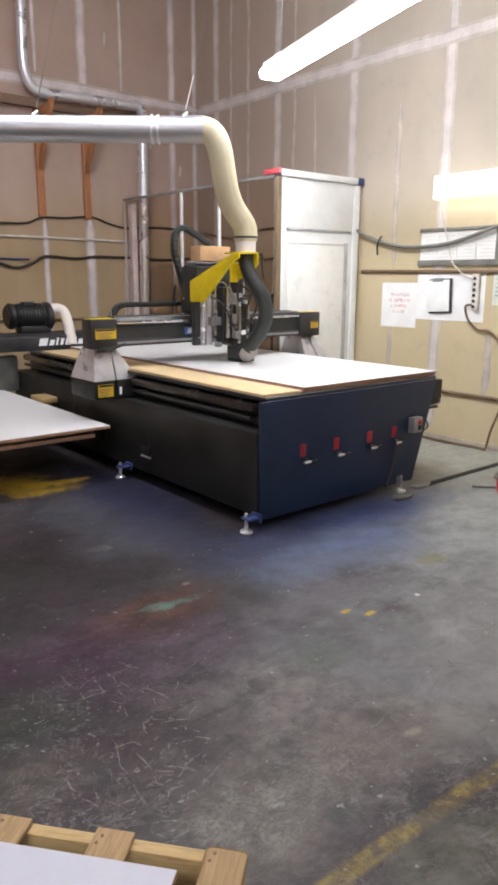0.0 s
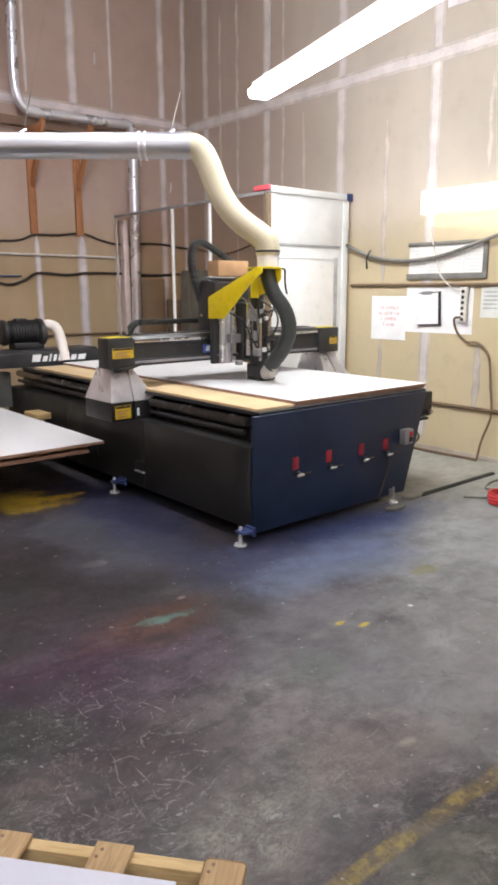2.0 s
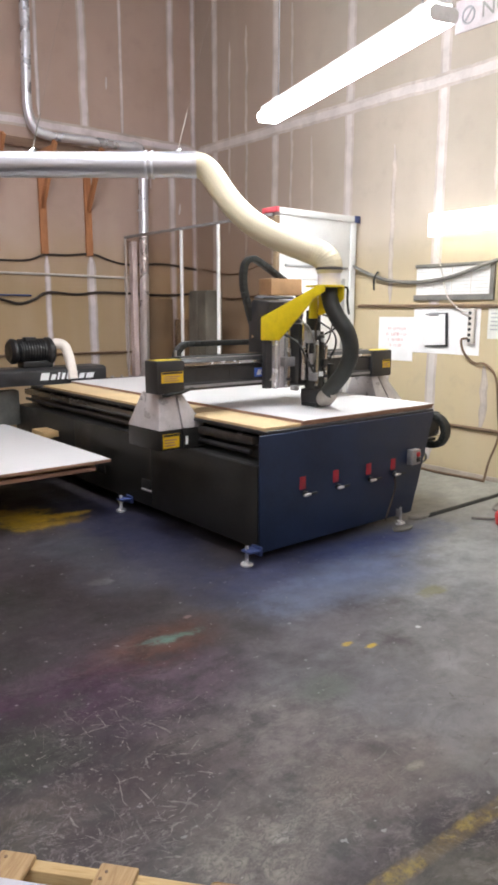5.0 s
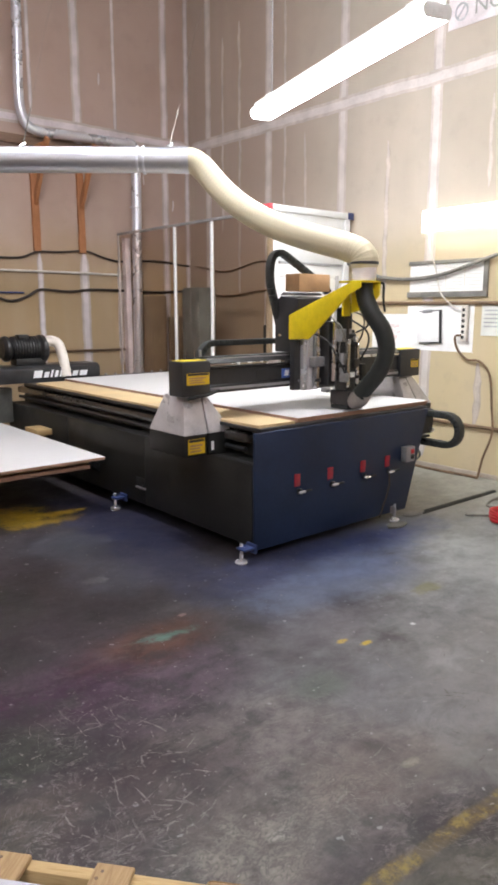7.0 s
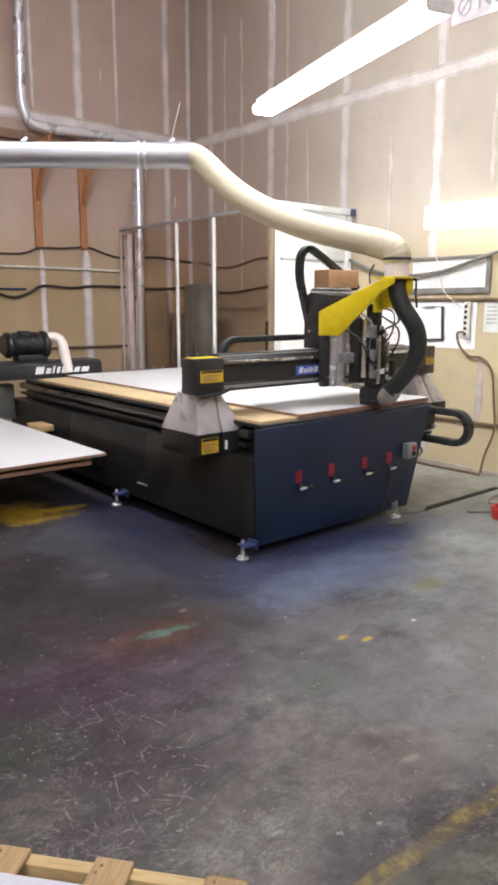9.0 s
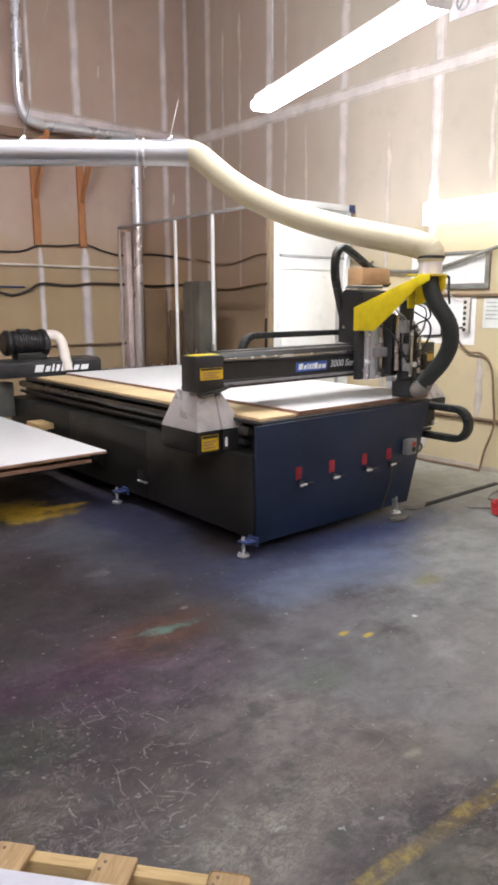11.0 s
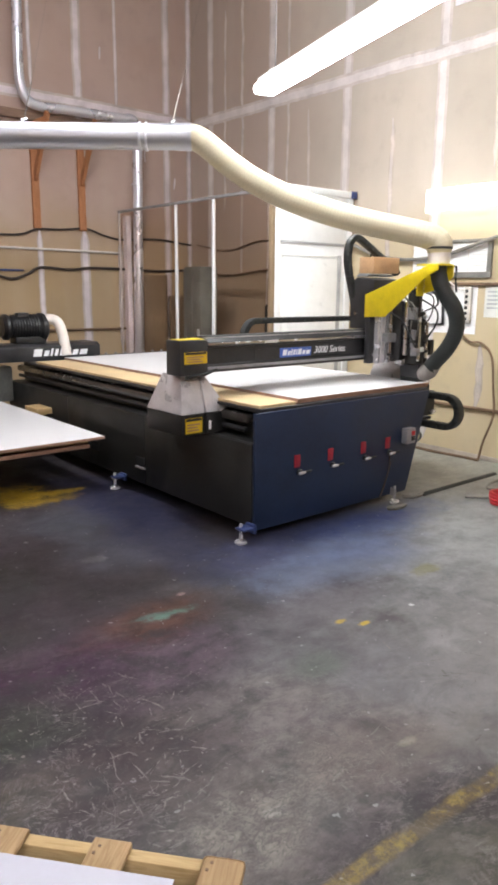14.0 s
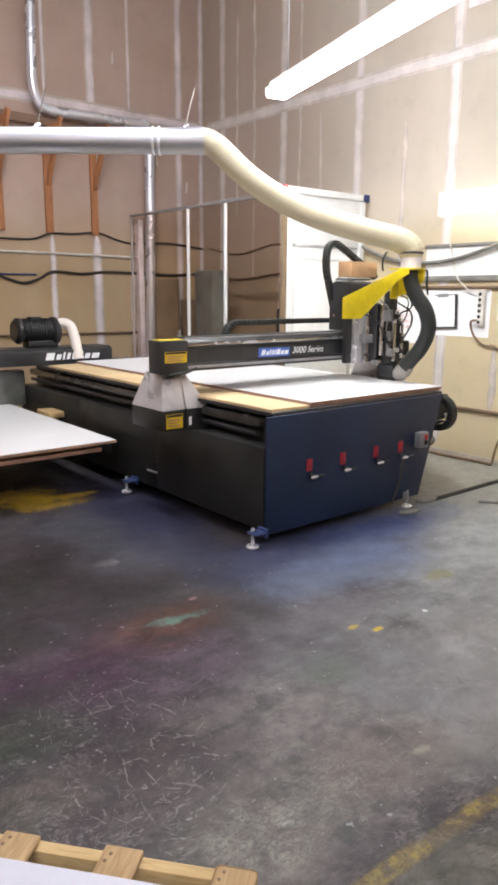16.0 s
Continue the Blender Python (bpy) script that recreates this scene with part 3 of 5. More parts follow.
    # head end with lettering in plain blocks
    h = put("head_box", prism(bmesh.new(), ((6.96, 0.858), (6.96, 1.0), (7.02, 1.03), (7.30, 1.03), (7.30, 0.858)), "x", 2.25, 3.70, 0.005), "charcoal", "black head box with white lettering blocks")
    x = 2.935
    for w, tall in ((0.105, 1), (0.06, 0.75), (0.025, 1), (0.04, 0.9), (0.025, 0.9), (0.085, 1), (0.07, 0.72), (0.10, 0.72)):
        bm = prism(bmesh.new(), ((x, 0.905), (x + w * 0.84, 0.905), (x + w * 0.84 + 0.02, 0.905 + 0.075 * tall), (x + 0.02, 0.905 + 0.075 * tall)), "y", 6.955, 6.9605)
        bm.transform(o)
        part("letter_block", bm, "ink_white", h)
        x += w * 0.84 + 0.024
    bm = B(2.50, 2.784, 7.15, 7.30, 0.44, 0.80, bevel=0.012)
    put("end_cover", bm, "cabinet", "grey sheet metal end cover")
    put("stop_bar", B(3.72, 4.6, 6.96, 7.0, 0.858, 0.885, bevel=0.004), "black")
    for i in range(7):
        put("stop_pin", cyl(bmesh.new(), (3.78 + i * 0.12, 6.98, 0.885), (3.78 + i * 0.12, 6.98, 0.905), 0.014, 10), "grey")
    return t


make_table()

# boards on the bed
spoil = thing("spoilboard", "tan fibreboard spoilboard covering the router bed", "board", (3.75, 5.0, 0.858))
for x0, x1, y0, y1, m in ((2.872, 3.19, 3.33, 4.66, "mdf"), (2.872, 3.19, 4.664, 6.74, "mdf"), (3.22, 4.645, 3.345, 6.84, "mdf_edge")):
    bm = B(x0, x1, y0, y1, 0.8585, 0.878, bevel=0.0015)
    bm.transform(Matrix.Translation((-3.75, -5.0, -0.858)))
    part("board", bm, m, spoil)
bm = B(3.19, 3.22, 3.34, 6.8, 0.8585, 0.868)
bm.transform(Matrix.Translation((-3.75, -5.0, -0.858)))
part("gap_strip", bm, "mdf_edge", spoil, "dark brown slot between the boards")
ws = thing("white_sheet", "white laminated sheet with brown edges lying on the spoilboard", "sheet", (3.93, 5.0, 0.878))
bm = B(3.222, 4.648, 3.335, 6.845, 0.8782, 0.8905, bevel=0.001)
bm.transform(Matrix.Translation((-3.93, -5.0, -0.878)))
part("core", bm, "mdf_edge", ws, "brown board core")
bm = B(3.223, 4.647, 3.336, 6.844, 0.8906, 0.8925)
bm.transform(Matrix.Translation((-3.93, -5.0, -0.878)))
part("face", bm, "white", ws, "smooth white laminate face")


# ---- gantry: built with its front face at y = 0 ----
def leg(parent, halves, box_z):
    """Sloping covers, each from a base (x0, x1) to a top (x0, x1), over dark boxes."""
    for x0, x1, t0, t1 in halves:
        part("leg_cover", frustum(bmesh.new(), (x0, x1, 0.0, 0.43, 0.79), (t0, t1, 0.08, 0.30, 1.045)), "legmetal", parent, "sloping grey sheet metal leg cover")
        part("leg_box", B(x0, x1, 0.002, 0.425, box_z, 0.788, bevel=0.008), "black", parent)
    part("leg_neck", B(halves[0][2] + 0.02, halves[1][3] - 0.01, 0.10, 0.28, 1.03, 1.06, bevel=0.005), "black", parent)


def sticker(parent, x0, x1, z0, z1, y=-0.002):
    s = part("warning_sticker", B(x0, x1, y, y + 0.002, z0, z1), "sticker", parent, "orange-yellow warning sticker")
    h = z1 - z0
    for k, (f0, f1, g0, g1) in enumerate(((0.04, 0.96, 0.80, 0.97), (0.1, 0.85, 0.52, 0.62), (0.1, 0.7, 0.34, 0.43), (0.1, 0.8, 0.14, 0.23))):
        part("print_bar", B(x0 + (x1 - x0) * f0, x0 + (x1 - x0) * f1, y - 0.001, y - 0.0002, z0 + h * g0, z0 + h * g1), "ink_black" if k == 0 else "mdf_edge", s)


def make_gantry():
    g = thing("gantry", "black bridge beam of the router on grey sloping legs", "machine gantry")
    beam = ((0.02, 1.055), (0.02, 1.10), (0.035, 1.11), (0.035, 1.215), (0.018, 1.225), (0.018, 1.255), (0.04, 1.278), (0.22, 1.278), (0.22, 1.055))
    part("beam", prism(bmesh.new(), beam, "x", 2.77, 4.76), "charcoal", g, "black extruded bridge beam")
    part("rail", B(2.78, 4.75, 0.008, 0.02, 1.23, 1.25, bevel=0.003), "steel", g, "polished linear rail")
    part("rail", B(2.78, 4.75, 0.010, 0.022, 1.072, 1.092, bevel=0.003), "grey", g, "lower linear rail")
    part("top_strip", B(2.80, 4.74, 0.10, 0.21, 1.279, 1.289, bevel=0.002), "rubber", g)
    for x0, x1 in ((2.548, 2.772), (4.762, 5.022)):
        part("end_box", B(x0, x1, 0.0, 0.16, 1.045, 1.274, bevel=0.008), "charcoal", g, "black beam end box")
        part("top_sticker", B(x0 + 0.012, x1 - 0.01, 0.03, 0.135, 1.2745, 1.2775), "yellow", g, "yellow strip on the end box")
    sticker(g, 2.582, 2.762, 1.122, 1.198)
    sticker(g, 4.90, 5.0, 1.12, 1.19)
    leg(g, ((2.556, 2.746, 2.606, 2.747), (2.758, 2.95, 2.757, 2.79)), 0.645)
    leg(g, ((4.86, 5.03, 4.84, 4.925), (5.042, 5.22, 4.935, 5.02)), 0.72)
    sticker(g, 2.585, 2.72, 0.664, 0.765)
    part("white_tag", B(2.775, 2.795, -0.002, 0.001, 0.675, 0.735), "ink_white", g)
    part("cam_block", B(2.90, 2.96, 0.05, 0.2, 0.70, 0.80, bevel=0.01), "charcoal", g)
    # lettering: plain blocks on blue, then readable words
    x = 3.462
    part("logo_ground", B(3.44, 3.755, 0.030, 0.0345, 1.118, 1.186), "bluelogo", g)
    for w, tall in ((0.048, 1), (0.03, 0.72), (0.014, 1), (0.02, 0.9), (0.014, 0.9), (0.042, 1), (0.034, 0.72), (0.046, 0.72)):
        part("letter_block", prism(bmesh.new(), ((x, 1.132), (x + w * 0.8, 1.132), (x + w * 0.8 + 0.01, 1.132 + 0.042 * tall), (x + 0.01, 1.132 + 0.042 * tall)), "y", 0.0275, 0.0305), "ink_white", g)
        x += w * 0.8 + 0.0105
    words("series_lettering", "3000 Series", 0.073, "ink_white", pose(3.785, 0.033, 1.134, 90, 0, 0), g, "white slanted lettering", 0.25)
    part("hose_clip", cyl(bmesh.new(), (2.80, 0.15, 1.288), (2.80, 0.15, 1.335), 0.010, 8, 0.003), "grey", g)
    part("label_strip", B(3.20, 3.40, 0.0325, 0.0348, 1.112, 1.19), "charcoal", g, "scraped patch on the beam")
    part("top_edge", B(2.775, 4.755, 0.040, 0.060, 1.2785, 1.286, bevel=0.002), "railgrey", g, "dull metal edge strip")
    part("chain_tray", prism(bmesh.new(), ((0.222, 1.10), (0.33, 1.10), (0.33, 1.16), (0.325, 1.16), (0.325, 1.106), (0.222, 1.106)), "x", 2.85, 4.72), "charcoal", g, "sheet metal tray behind the beam")
    # air tails bunched over the near leg
    for k in range(4):
        y = 0.02 + 0.018 * k
        part("air_line", tube(bmesh.new(), smooth_path(((2.60 + 0.03 * k, y, 1.03), (2.66, y - 0.03, 1.046 - 0.006 * k), (2.74, y - 0.028, 1.050), (2.86, y, 1.075 + 0.004 * k)), 5), 0.011, 8), "cable" if k % 2 else "rubber", g)
    return g


gantry = make_gantry()


def chain_links(parent, pts, w, h, along):
    """Links along a path, each an object on one shared mesh; along: the direction across the chain."""
    across = Vector(along)
    size = max((Vector(b) - Vector(a)).length for a, b in zip(pts, pts[1:])) * 0.485
    bm = B(-size, size, -w / 2, w / 2, -h / 2, h / 2, bevel=0.006)
    box(bm, -size * 0.35, size * 0.35, -w / 2 - 0.003, w / 2 + 0.003, -h * 0.36, h * 0.36, bevel=0.002)
    me = mesh_of("link", bm, "rubber")
    for a, b in zip(pts, pts[1:]):
        a, b = Vector(a), Vector(b)
        d = (b - a).normalized()
        m = Matrix((d, across, d.cross(across))).transposed().to_4x4()
        m.translation = (a + b) / 2
        ob = new("link", me)
        ob.parent, ob.matrix_basis = parent, m


def arc(c, r, a0, a1, n, axis):
    out = []
    for i in range(n + 1):
        a = radians(a0 + (a1 - a0) * i / n)
        out.append((c[0] + r * math.cos(a), c[1], c[2] + r * math.sin(a)) if axis == "y" else (c[0], c[1] + r * math.cos(a), c[2] + r * math.sin(a)))
    return out


# chain on the beam: bend at x = 0, y = 0 is the beam's front
beam_chain = thing("cable_chain", "black jointed cable chain folded along the bridge beam", "cable chain")
pts = [(0.11 + 0.05 * i, 0.272, 1.372) for i in range(12, 0, -1)] + arc((0.11, 0.272, 1.262), 0.11, 90, 270, 9, "y") + [(0.11 + 0.05 * i, 0.272, 1.152) for i in range(1, 12)]
chain_links(beam_chain, pts, 0.06, 0.042, (0, 1, 0))
# chain beside the table: bend at y = 0
side_chain = thing("cable_chain", "black cable chain looped out beside the table", "cable chain")
pts = [(4.79, 0.145 + 0.06 * i, 0.77) for i in range(14, 0, -1)] + arc((4.79, 0.145, 0.65), 0.12, 90, 270, 10, "x") + [(4.79, 0.145 + 0.06 * i, 0.53) for i in range(1, 16)]
chain_links(side_chain, pts, 0.075, 0.052, (1, 0, 0))


# ---- carriage: yellow plate at x = 0, beam front at y = 0 ----
def make_carriage():
    c = thing("router_carriage", "router head with yellow hose arm, black motor box and dust shoe", "router head")
    part("motor_box", prism(bmesh.new(), ((0.0, 1.30), (0.16, 1.30), (0.16, 1.66), (0.10, 1.70), (-0.08, 1.68), (-0.08, 1.58)), "x", 0.004, 0.36, 0.006), "charcoal", c, "dark grey motor box")
    part("box_cap", prism(bmesh.new(), ((0.02, 1.705), (0.14, 1.705), (0.10, 1.73), (0.0, 1.72)), "x", 0.03, 0.34, 0.004), "grey", c)
    part("block", B(0.14, 0.46, 0.05, 0.20, 1.735, 1.86, bevel=0.004), "card", c, "orange-brown box on the motor box")
    part("side_screw", cyl(bmesh.new(), (0.004, 0.10, 1.42), (-0.006, 0.10, 1.42), 0.012, 10), "steel", c)
    arm = part("hose_arm", prism(bmesh.new(), ((-0.005, 1.395), (-0.005, 1.565), (-0.40, 1.712), (-0.60, 1.785), (-0.665, 1.785), (-0.665, 1.745), (-0.57, 1.70), (-0.205, 1.40)), "x", -0.012, 0.0, 0.002), "yellow", c, "bent yellow painted steel arm")
    part("arm_side", prism(bmesh.new(), ((-0.42, 1.58), (-0.42, 1.72), (-0.60, 1.785), (-0.665, 1.785), (-0.665, 1.70), (-0.58, 1.62)), "x", 0.175, 0.187, 0.002), "yellow", arm)
    part("arm_top", B(0.0, 0.175, -0.67, -0.47, 1.776, 1.788, bevel=0.003), "yellow", arm)
    part("arm_back", B(0.10, 0.175, -0.42, -0.405, 1.56, 1.716, bevel=0.002), "yellow", arm)
    collar = part("collar", cyl(bmesh.new(), (0.14, -0.56, 1.786), (0.14, -0.56, 1.90), 0.080, 28, 0.006), "clear", c, "milky plastic hose collar")
    part("clamp", cyl(bmesh.new(), (0.14, -0.56, 1.893), (0.14, -0.56, 1.913), 0.095, 28, 0.004), "charcoal", collar, "dark hose clamp")
    part("hook", tube(bmesh.new(), smooth_path(((0.18, -0.64, 1.772), (0.215, -0.65, 1.775), (0.235, -0.65, 1.76), (0.235, -0.65, 1.68), (0.255, -0.65, 1.59)), 4), 0.008, 8), "rubber", c)
    # slides and spindle
    part("slide_plate", B(0.0, 0.44, -0.055, -0.004, 1.03, 1.42, bevel=0.005), "charcoal", c)
    for i, (x, r) in enumerate(((0.07, 0.018), (0.12, 0.024), (0.175, 0.016))):
        part("slide_rail", B(x - r, x + r, -0.10, -0.056, 1.03, 1.46, bevel=0.008), "chrome" if i != 1 else "legmetal", c, "bright vertical slide rail")
    part("spindle_mount", B(0.20, 0.42, -0.20, -0.056, 1.06, 1.52, bevel=0.01), "charcoal", c)
    sp = part("spindle", cyl(bmesh.new(), (0.30, -0.27, 1.03), (0.30, -0.27, 1.44), 0.072, 24, 0.01), "black", c, "black spindle motor")
    for z in (1.12, 1.24, 1.36):
        part("band", cyl(bmesh.new(), (0.30, -0.27, z), (0.30, -0.27, z + 0.02), 0.076, 24, 0.003), "charcoal", sp)
    part("spindle_tag", B(0.275, 0.32, -0.346, -0.342, 1.13, 1.165), "ink_white", sp)
    part("air_cylinder", cyl(bmesh.new(), (0.21, -0.245, 1.10), (0.21, -0.245, 1.52), 0.019, 14, 0.004), "steel", c, "bright air cylinder")
    part("air_cylinder", cyl(bmesh.new(), (0.255, -0.34, 1.06), (0.255, -0.34, 1.40), 0.013, 12, 0.003), "steel", c, "thin bright rod")
    part("valve_block", B(0.20, 0.30, -0.33, -0.24, 1.38, 1.47, bevel=0.008), "grey", c)
    part("motor_top", cyl(bmesh.new(), (0.30, -0.25, 1.44), (0.30, -0.25, 1.62), 0.055, 20, 0.008), "rubber", c)
    shoe = part("dust_shoe", B(0.25, 0.42, -0.35, -0.17, 0.925, 1.03, bevel=0.012), "charcoal", c, "dark dust shoe")
    part("brush", B(0.255, 0.415, -0.345, -0.175, 0.897, 0.926, bevel=0.004), "rubber", shoe, "black brush skirt")
    part("elbow", tube(bmesh.new(), smooth_path(((0.32, -0.28, 0.965), (0.31, -0.36, 0.965), (0.285, -0.43, 0.985), (0.262, -0.485, 1.045)), 5), 0.061, 18), "elbow_beige", shoe, "light grey suction elbow")
    hp = smooth_path(((0.14, -0.56, 1.80), (0.142, -0.57, 1.70), (0.162, -0.61, 1.59), (0.222, -0.67, 1.46), (0.272, -0.66, 1.32), (0.282, -0.59, 1.18), (0.265, -0.51, 1.08), (0.255, -0.46, 1.02)), 9)
    part("suction_hose", tube(bmesh.new(), hp, 0.058, 18, ribs=0.035), "hoseblack", c, "curved black ribbed suction hose")
    # fittings crowded round the spindle
    for x, y, z0, z1, r, mat in ((0.345, -0.345, 1.08, 1.36, 0.012, "steel"), (0.165, -0.13, 1.05, 1.58, 0.014, "steel"), (0.235, -0.30, 1.16, 1.30, 0.022, "grey"), (0.40, -0.20, 1.10, 1.56, 0.016, "chrome")):
        rod = part("guide_rod", cyl(bmesh.new(), (x, y, z0), (x, y, z1), r, 14, 0.003), mat, c, "bright guide rod")
        part("rod_collar", cyl(bmesh.new(), (x, y, z0 + 0.04), (x, y, z0 + 0.062), r + 0.008, 14, 0.002), "charcoal", rod)
    for x0, x1, z0, z1, mat in ((0.02, 0.06, 1.04, 1.075, "grey"), (0.205, 0.25, 1.10, 1.16, "grey"), (0.30, 0.35, 1.20, 1.26, "charcoal"), (0.375, 0.43, 1.10, 1.22, "black")):
        part("clamp_block", B(x0, x1, -0.36, -0.30, z0, z1, bevel=0.006), mat, c)
    for x, z in ((0.035, 1.40), (0.035, 1.10), (0.40, 1.40), (0.40, 1.10)):
        part("bolt", cyl(bmesh.new(), (x, -0.055, z), (x, -0.066, z), 0.010, 8), "steel", c)
    for k, p in enumerate((((0.30, -0.30, 1.54), (0.34, -0.42, 1.46), (0.39, -0.40, 1.36), (0.40, -0.32, 1.24)),
                           ((0.26, -0.26, 1.58), (0.30, -0.40, 1.60), (0.36, -0.42, 1.50), (0.42, -0.26, 1.44)),
                           ((0.12, -0.12, 1.44), (0.17, -0.22, 1.38), (0.19, -0.30, 1.26), (0.24, -0.34, 1.14)))):
        part("air_line", tube(bmesh.new(), smooth_path(p, 6), 0.007, 8), "rubber", c)
    part("relay_box", B(0.33, 0.43, -0.24, -0.12, 1.30, 1.46, bevel=0.008), "black", c)
    part("bracket", B(0.10, 0.22, -0.16, -0.10, 1.20, 1.27, bevel=0.006), "grey", c)
    part("tool_cylinder", cyl(bmesh.new(), (0.385, -0.30, 1.03), (0.385, -0.30, 1.28), 0.028, 16, 0.006), "charcoal", c)
    part("fitting", cyl(bmesh.new(), (0.30, -0.345, 1.40), (0.30, -0.375, 1.40), 0.016, 12, 0.003), "steel", c)
    for k, p in enumerate((((0.30, -0.25, 1.60), (0.26, -0.34, 1.64), (0.22, -0.36, 1.52), (0.25, -0.33, 1.40)),
                           ((0.22, -0.2, 1.52), (0.18, -0.32, 1.50), (0.21, -0.36, 1.36), (0.24, -0.32, 1.22)),
                           ((0.34, -0.26, 1.6), (0.38, -0.36, 1.55), (0.34, -0.38, 1.42), (0.30, -0.35, 1.34)),
                           ((0.16, -0.1, 1.5), (0.15, -0.24, 1.56), (0.20, -0.3, 1.46), (0.22, -0.28, 1.3)))):
        part("air_line", tube(bmesh.new(), smooth_path(p, 6), 0.006 if k else 0.010, 8), "cable_grey" if k % 2 else "cable", c)
    links = smooth_path(((0.04, 0.15, 1.50), (0.0, 0.15, 1.62), (-0.055, 0.15, 1.80), (-0.045, 0.15, 1.95), (0.03, 0.15, 2.005), (0.14, 0.15, 1.965), (0.30, 0.13, 1.87), (0.42, 0.10, 1.79), (0.46, 0.08, 1.74)), 4)
    chain_links(c, links, 0.055, 0.045, (0, 1, 0))
    chain_links(c, [(-0.36 + 0.05 * i, 0.272, 1.372) for i in range(12)], 0.058, 0.040, (0, 1, 0))
    return c


carriage = make_carriage()

# ---- flexible hose in rings, from the fixed duct to the collar ----
DUCT_END, DUCT_WAY = Vector((3.181, 4.51, 2.684)), Vector((0.772, -0.636, 0.0))
RINGS = 84
hose = thing("dust_hose", "cream flexible dust hose sagging from duct to router head", "hose")
ring_mesh = None


# the hung duct is pushed along while the hose is bunched up, and eases back
PUSH = ((0, 1.0), (1, 0.83), (2, 0.52), (3, 0.34), (4, 0.15), (6.5, -0.14), (8, -0.22), (9, -0.22), (11.5, -0.15), (13, -0.12), (14, 0.0), (16, 0.06))


def duct_push(t):
    for (t0, a), (t1, b) in zip(PUSH, PUSH[1:]):
        if t <= t1:
            return (DUCT_WAY * 0.054 - Vector((0, 0, 0.045))) * (a + (b - a) * (t - t0) / (t1 - t0))
    return Vector((0, 0, 0))


def hose_curve(t, n=160):
    root = DUCT_END + duct_push(t)
    end = Vector((carriage_x(t) + 0.14, gantry_y(t) - 0.56, 1.90))
    v = end - root
    lh = math.hypot(v.x, v.y)
    u, up = Vector((v.x / lh, v.y / lh, 0)), Vector((0, 0, 1))
    ctrl = [root, root + DUCT_WAY * 0.277, root + u * (0.084 + 0.026 * lh) * lh - up * (0.590 + 0.004 * lh),
            end - u * (0.136 + -0.039 * lh) * lh + up * (0.209 + -0.050 * lh), end + up * 0.139, end]
    pts = []
    for i in range(n + 1):
        s = i / n
        pts.append(sum((ctrl[k] * (math.comb(5, k) * (1 - s) ** (5 - k) * s ** k) for k in range(6)), Vector()))
    return pts


def ring_poses(t):
    pts = hose_curve(t)
    run = [0.0]
    for a, b in zip(pts, pts[1:]):
        run.append(run[-1] + (b - a).length)
    out, k = [], 0
    for i in range(RINGS):
        f = i / (RINGS - 1)
        s = run[-1] * (0.55 * f + 0.45 * (1 - (1 - f) ** 2.2))
        while k < len(run) - 2 and run[k + 1] < s:
            k += 1
        f = (s - run[k]) / max(run[k + 1] - run[k], 1e-9)
        p = pts[k].lerp(pts[k + 1], f)
        a, b = pts[max(k - 2, 0)], pts[min(k + 3, len(pts) - 1)]
        d = (b - a).normalized()
        y = Vector((-0.636, -0.772, 0)).normalized()
        x = y.cross(d).normalized()
        y = d.cross(x)
        m = Matrix((x, y, d)).transposed().to_4x4()
        m.translation = p
        out.append(m)
    return out


bm = bmesh.new()
ring = [(-0.034, 0.0862), (-0.024, 0.0893), (-0.012, 0.0907), (0.0, 0.0912), (0.012, 0.0907), (0.024, 0.0893), (0.034, 0.0862)]
loops = [[bm.verts.new((r * math.cos(a), r * math.sin(a), z)) for a in (math.tau * k / 28 for k in range(28))] for z, r in ring]
for a, b in zip(loops, loops[1:]):
    for k in range(28):
        bm.faces.new((a[k], a[(k + 1) % 28], b[(k + 1) % 28], b[k])).smooth = True
ring_mesh = mesh_of("hose_ring", bm, "cream")
fold = bmesh.new()
loops = [[fold.verts.new((r * math.cos(a), r * math.sin(a), z)) for a in (math.tau * k / 28 for k in range(28))] for z, r in ((-0.030, 0.084), (-0.016, 0.088), (-0.007, 0.0922), (0.0, 0.0932), (0.007, 0.0922), (0.016, 0.088), (0.030, 0.084))]
for a, b in zip(loops, loops[1:]):
    for k in range(28):
        fold.faces.new((a[k], a[(k + 1) % 28], b[(k + 1) % 28], b[k])).smooth = True
fold_mesh = mesh_of("hose_fold", fold, "cream")
rings = []
for i, m in enumerate(ring_poses(0.0)):
    ob = new("hose_ring", fold_mesh if i > RINGS - 18 and i % 2 else ring_mesh)
    ob.parent = hose
    ob.matrix_basis = m
    rings.append(ob)

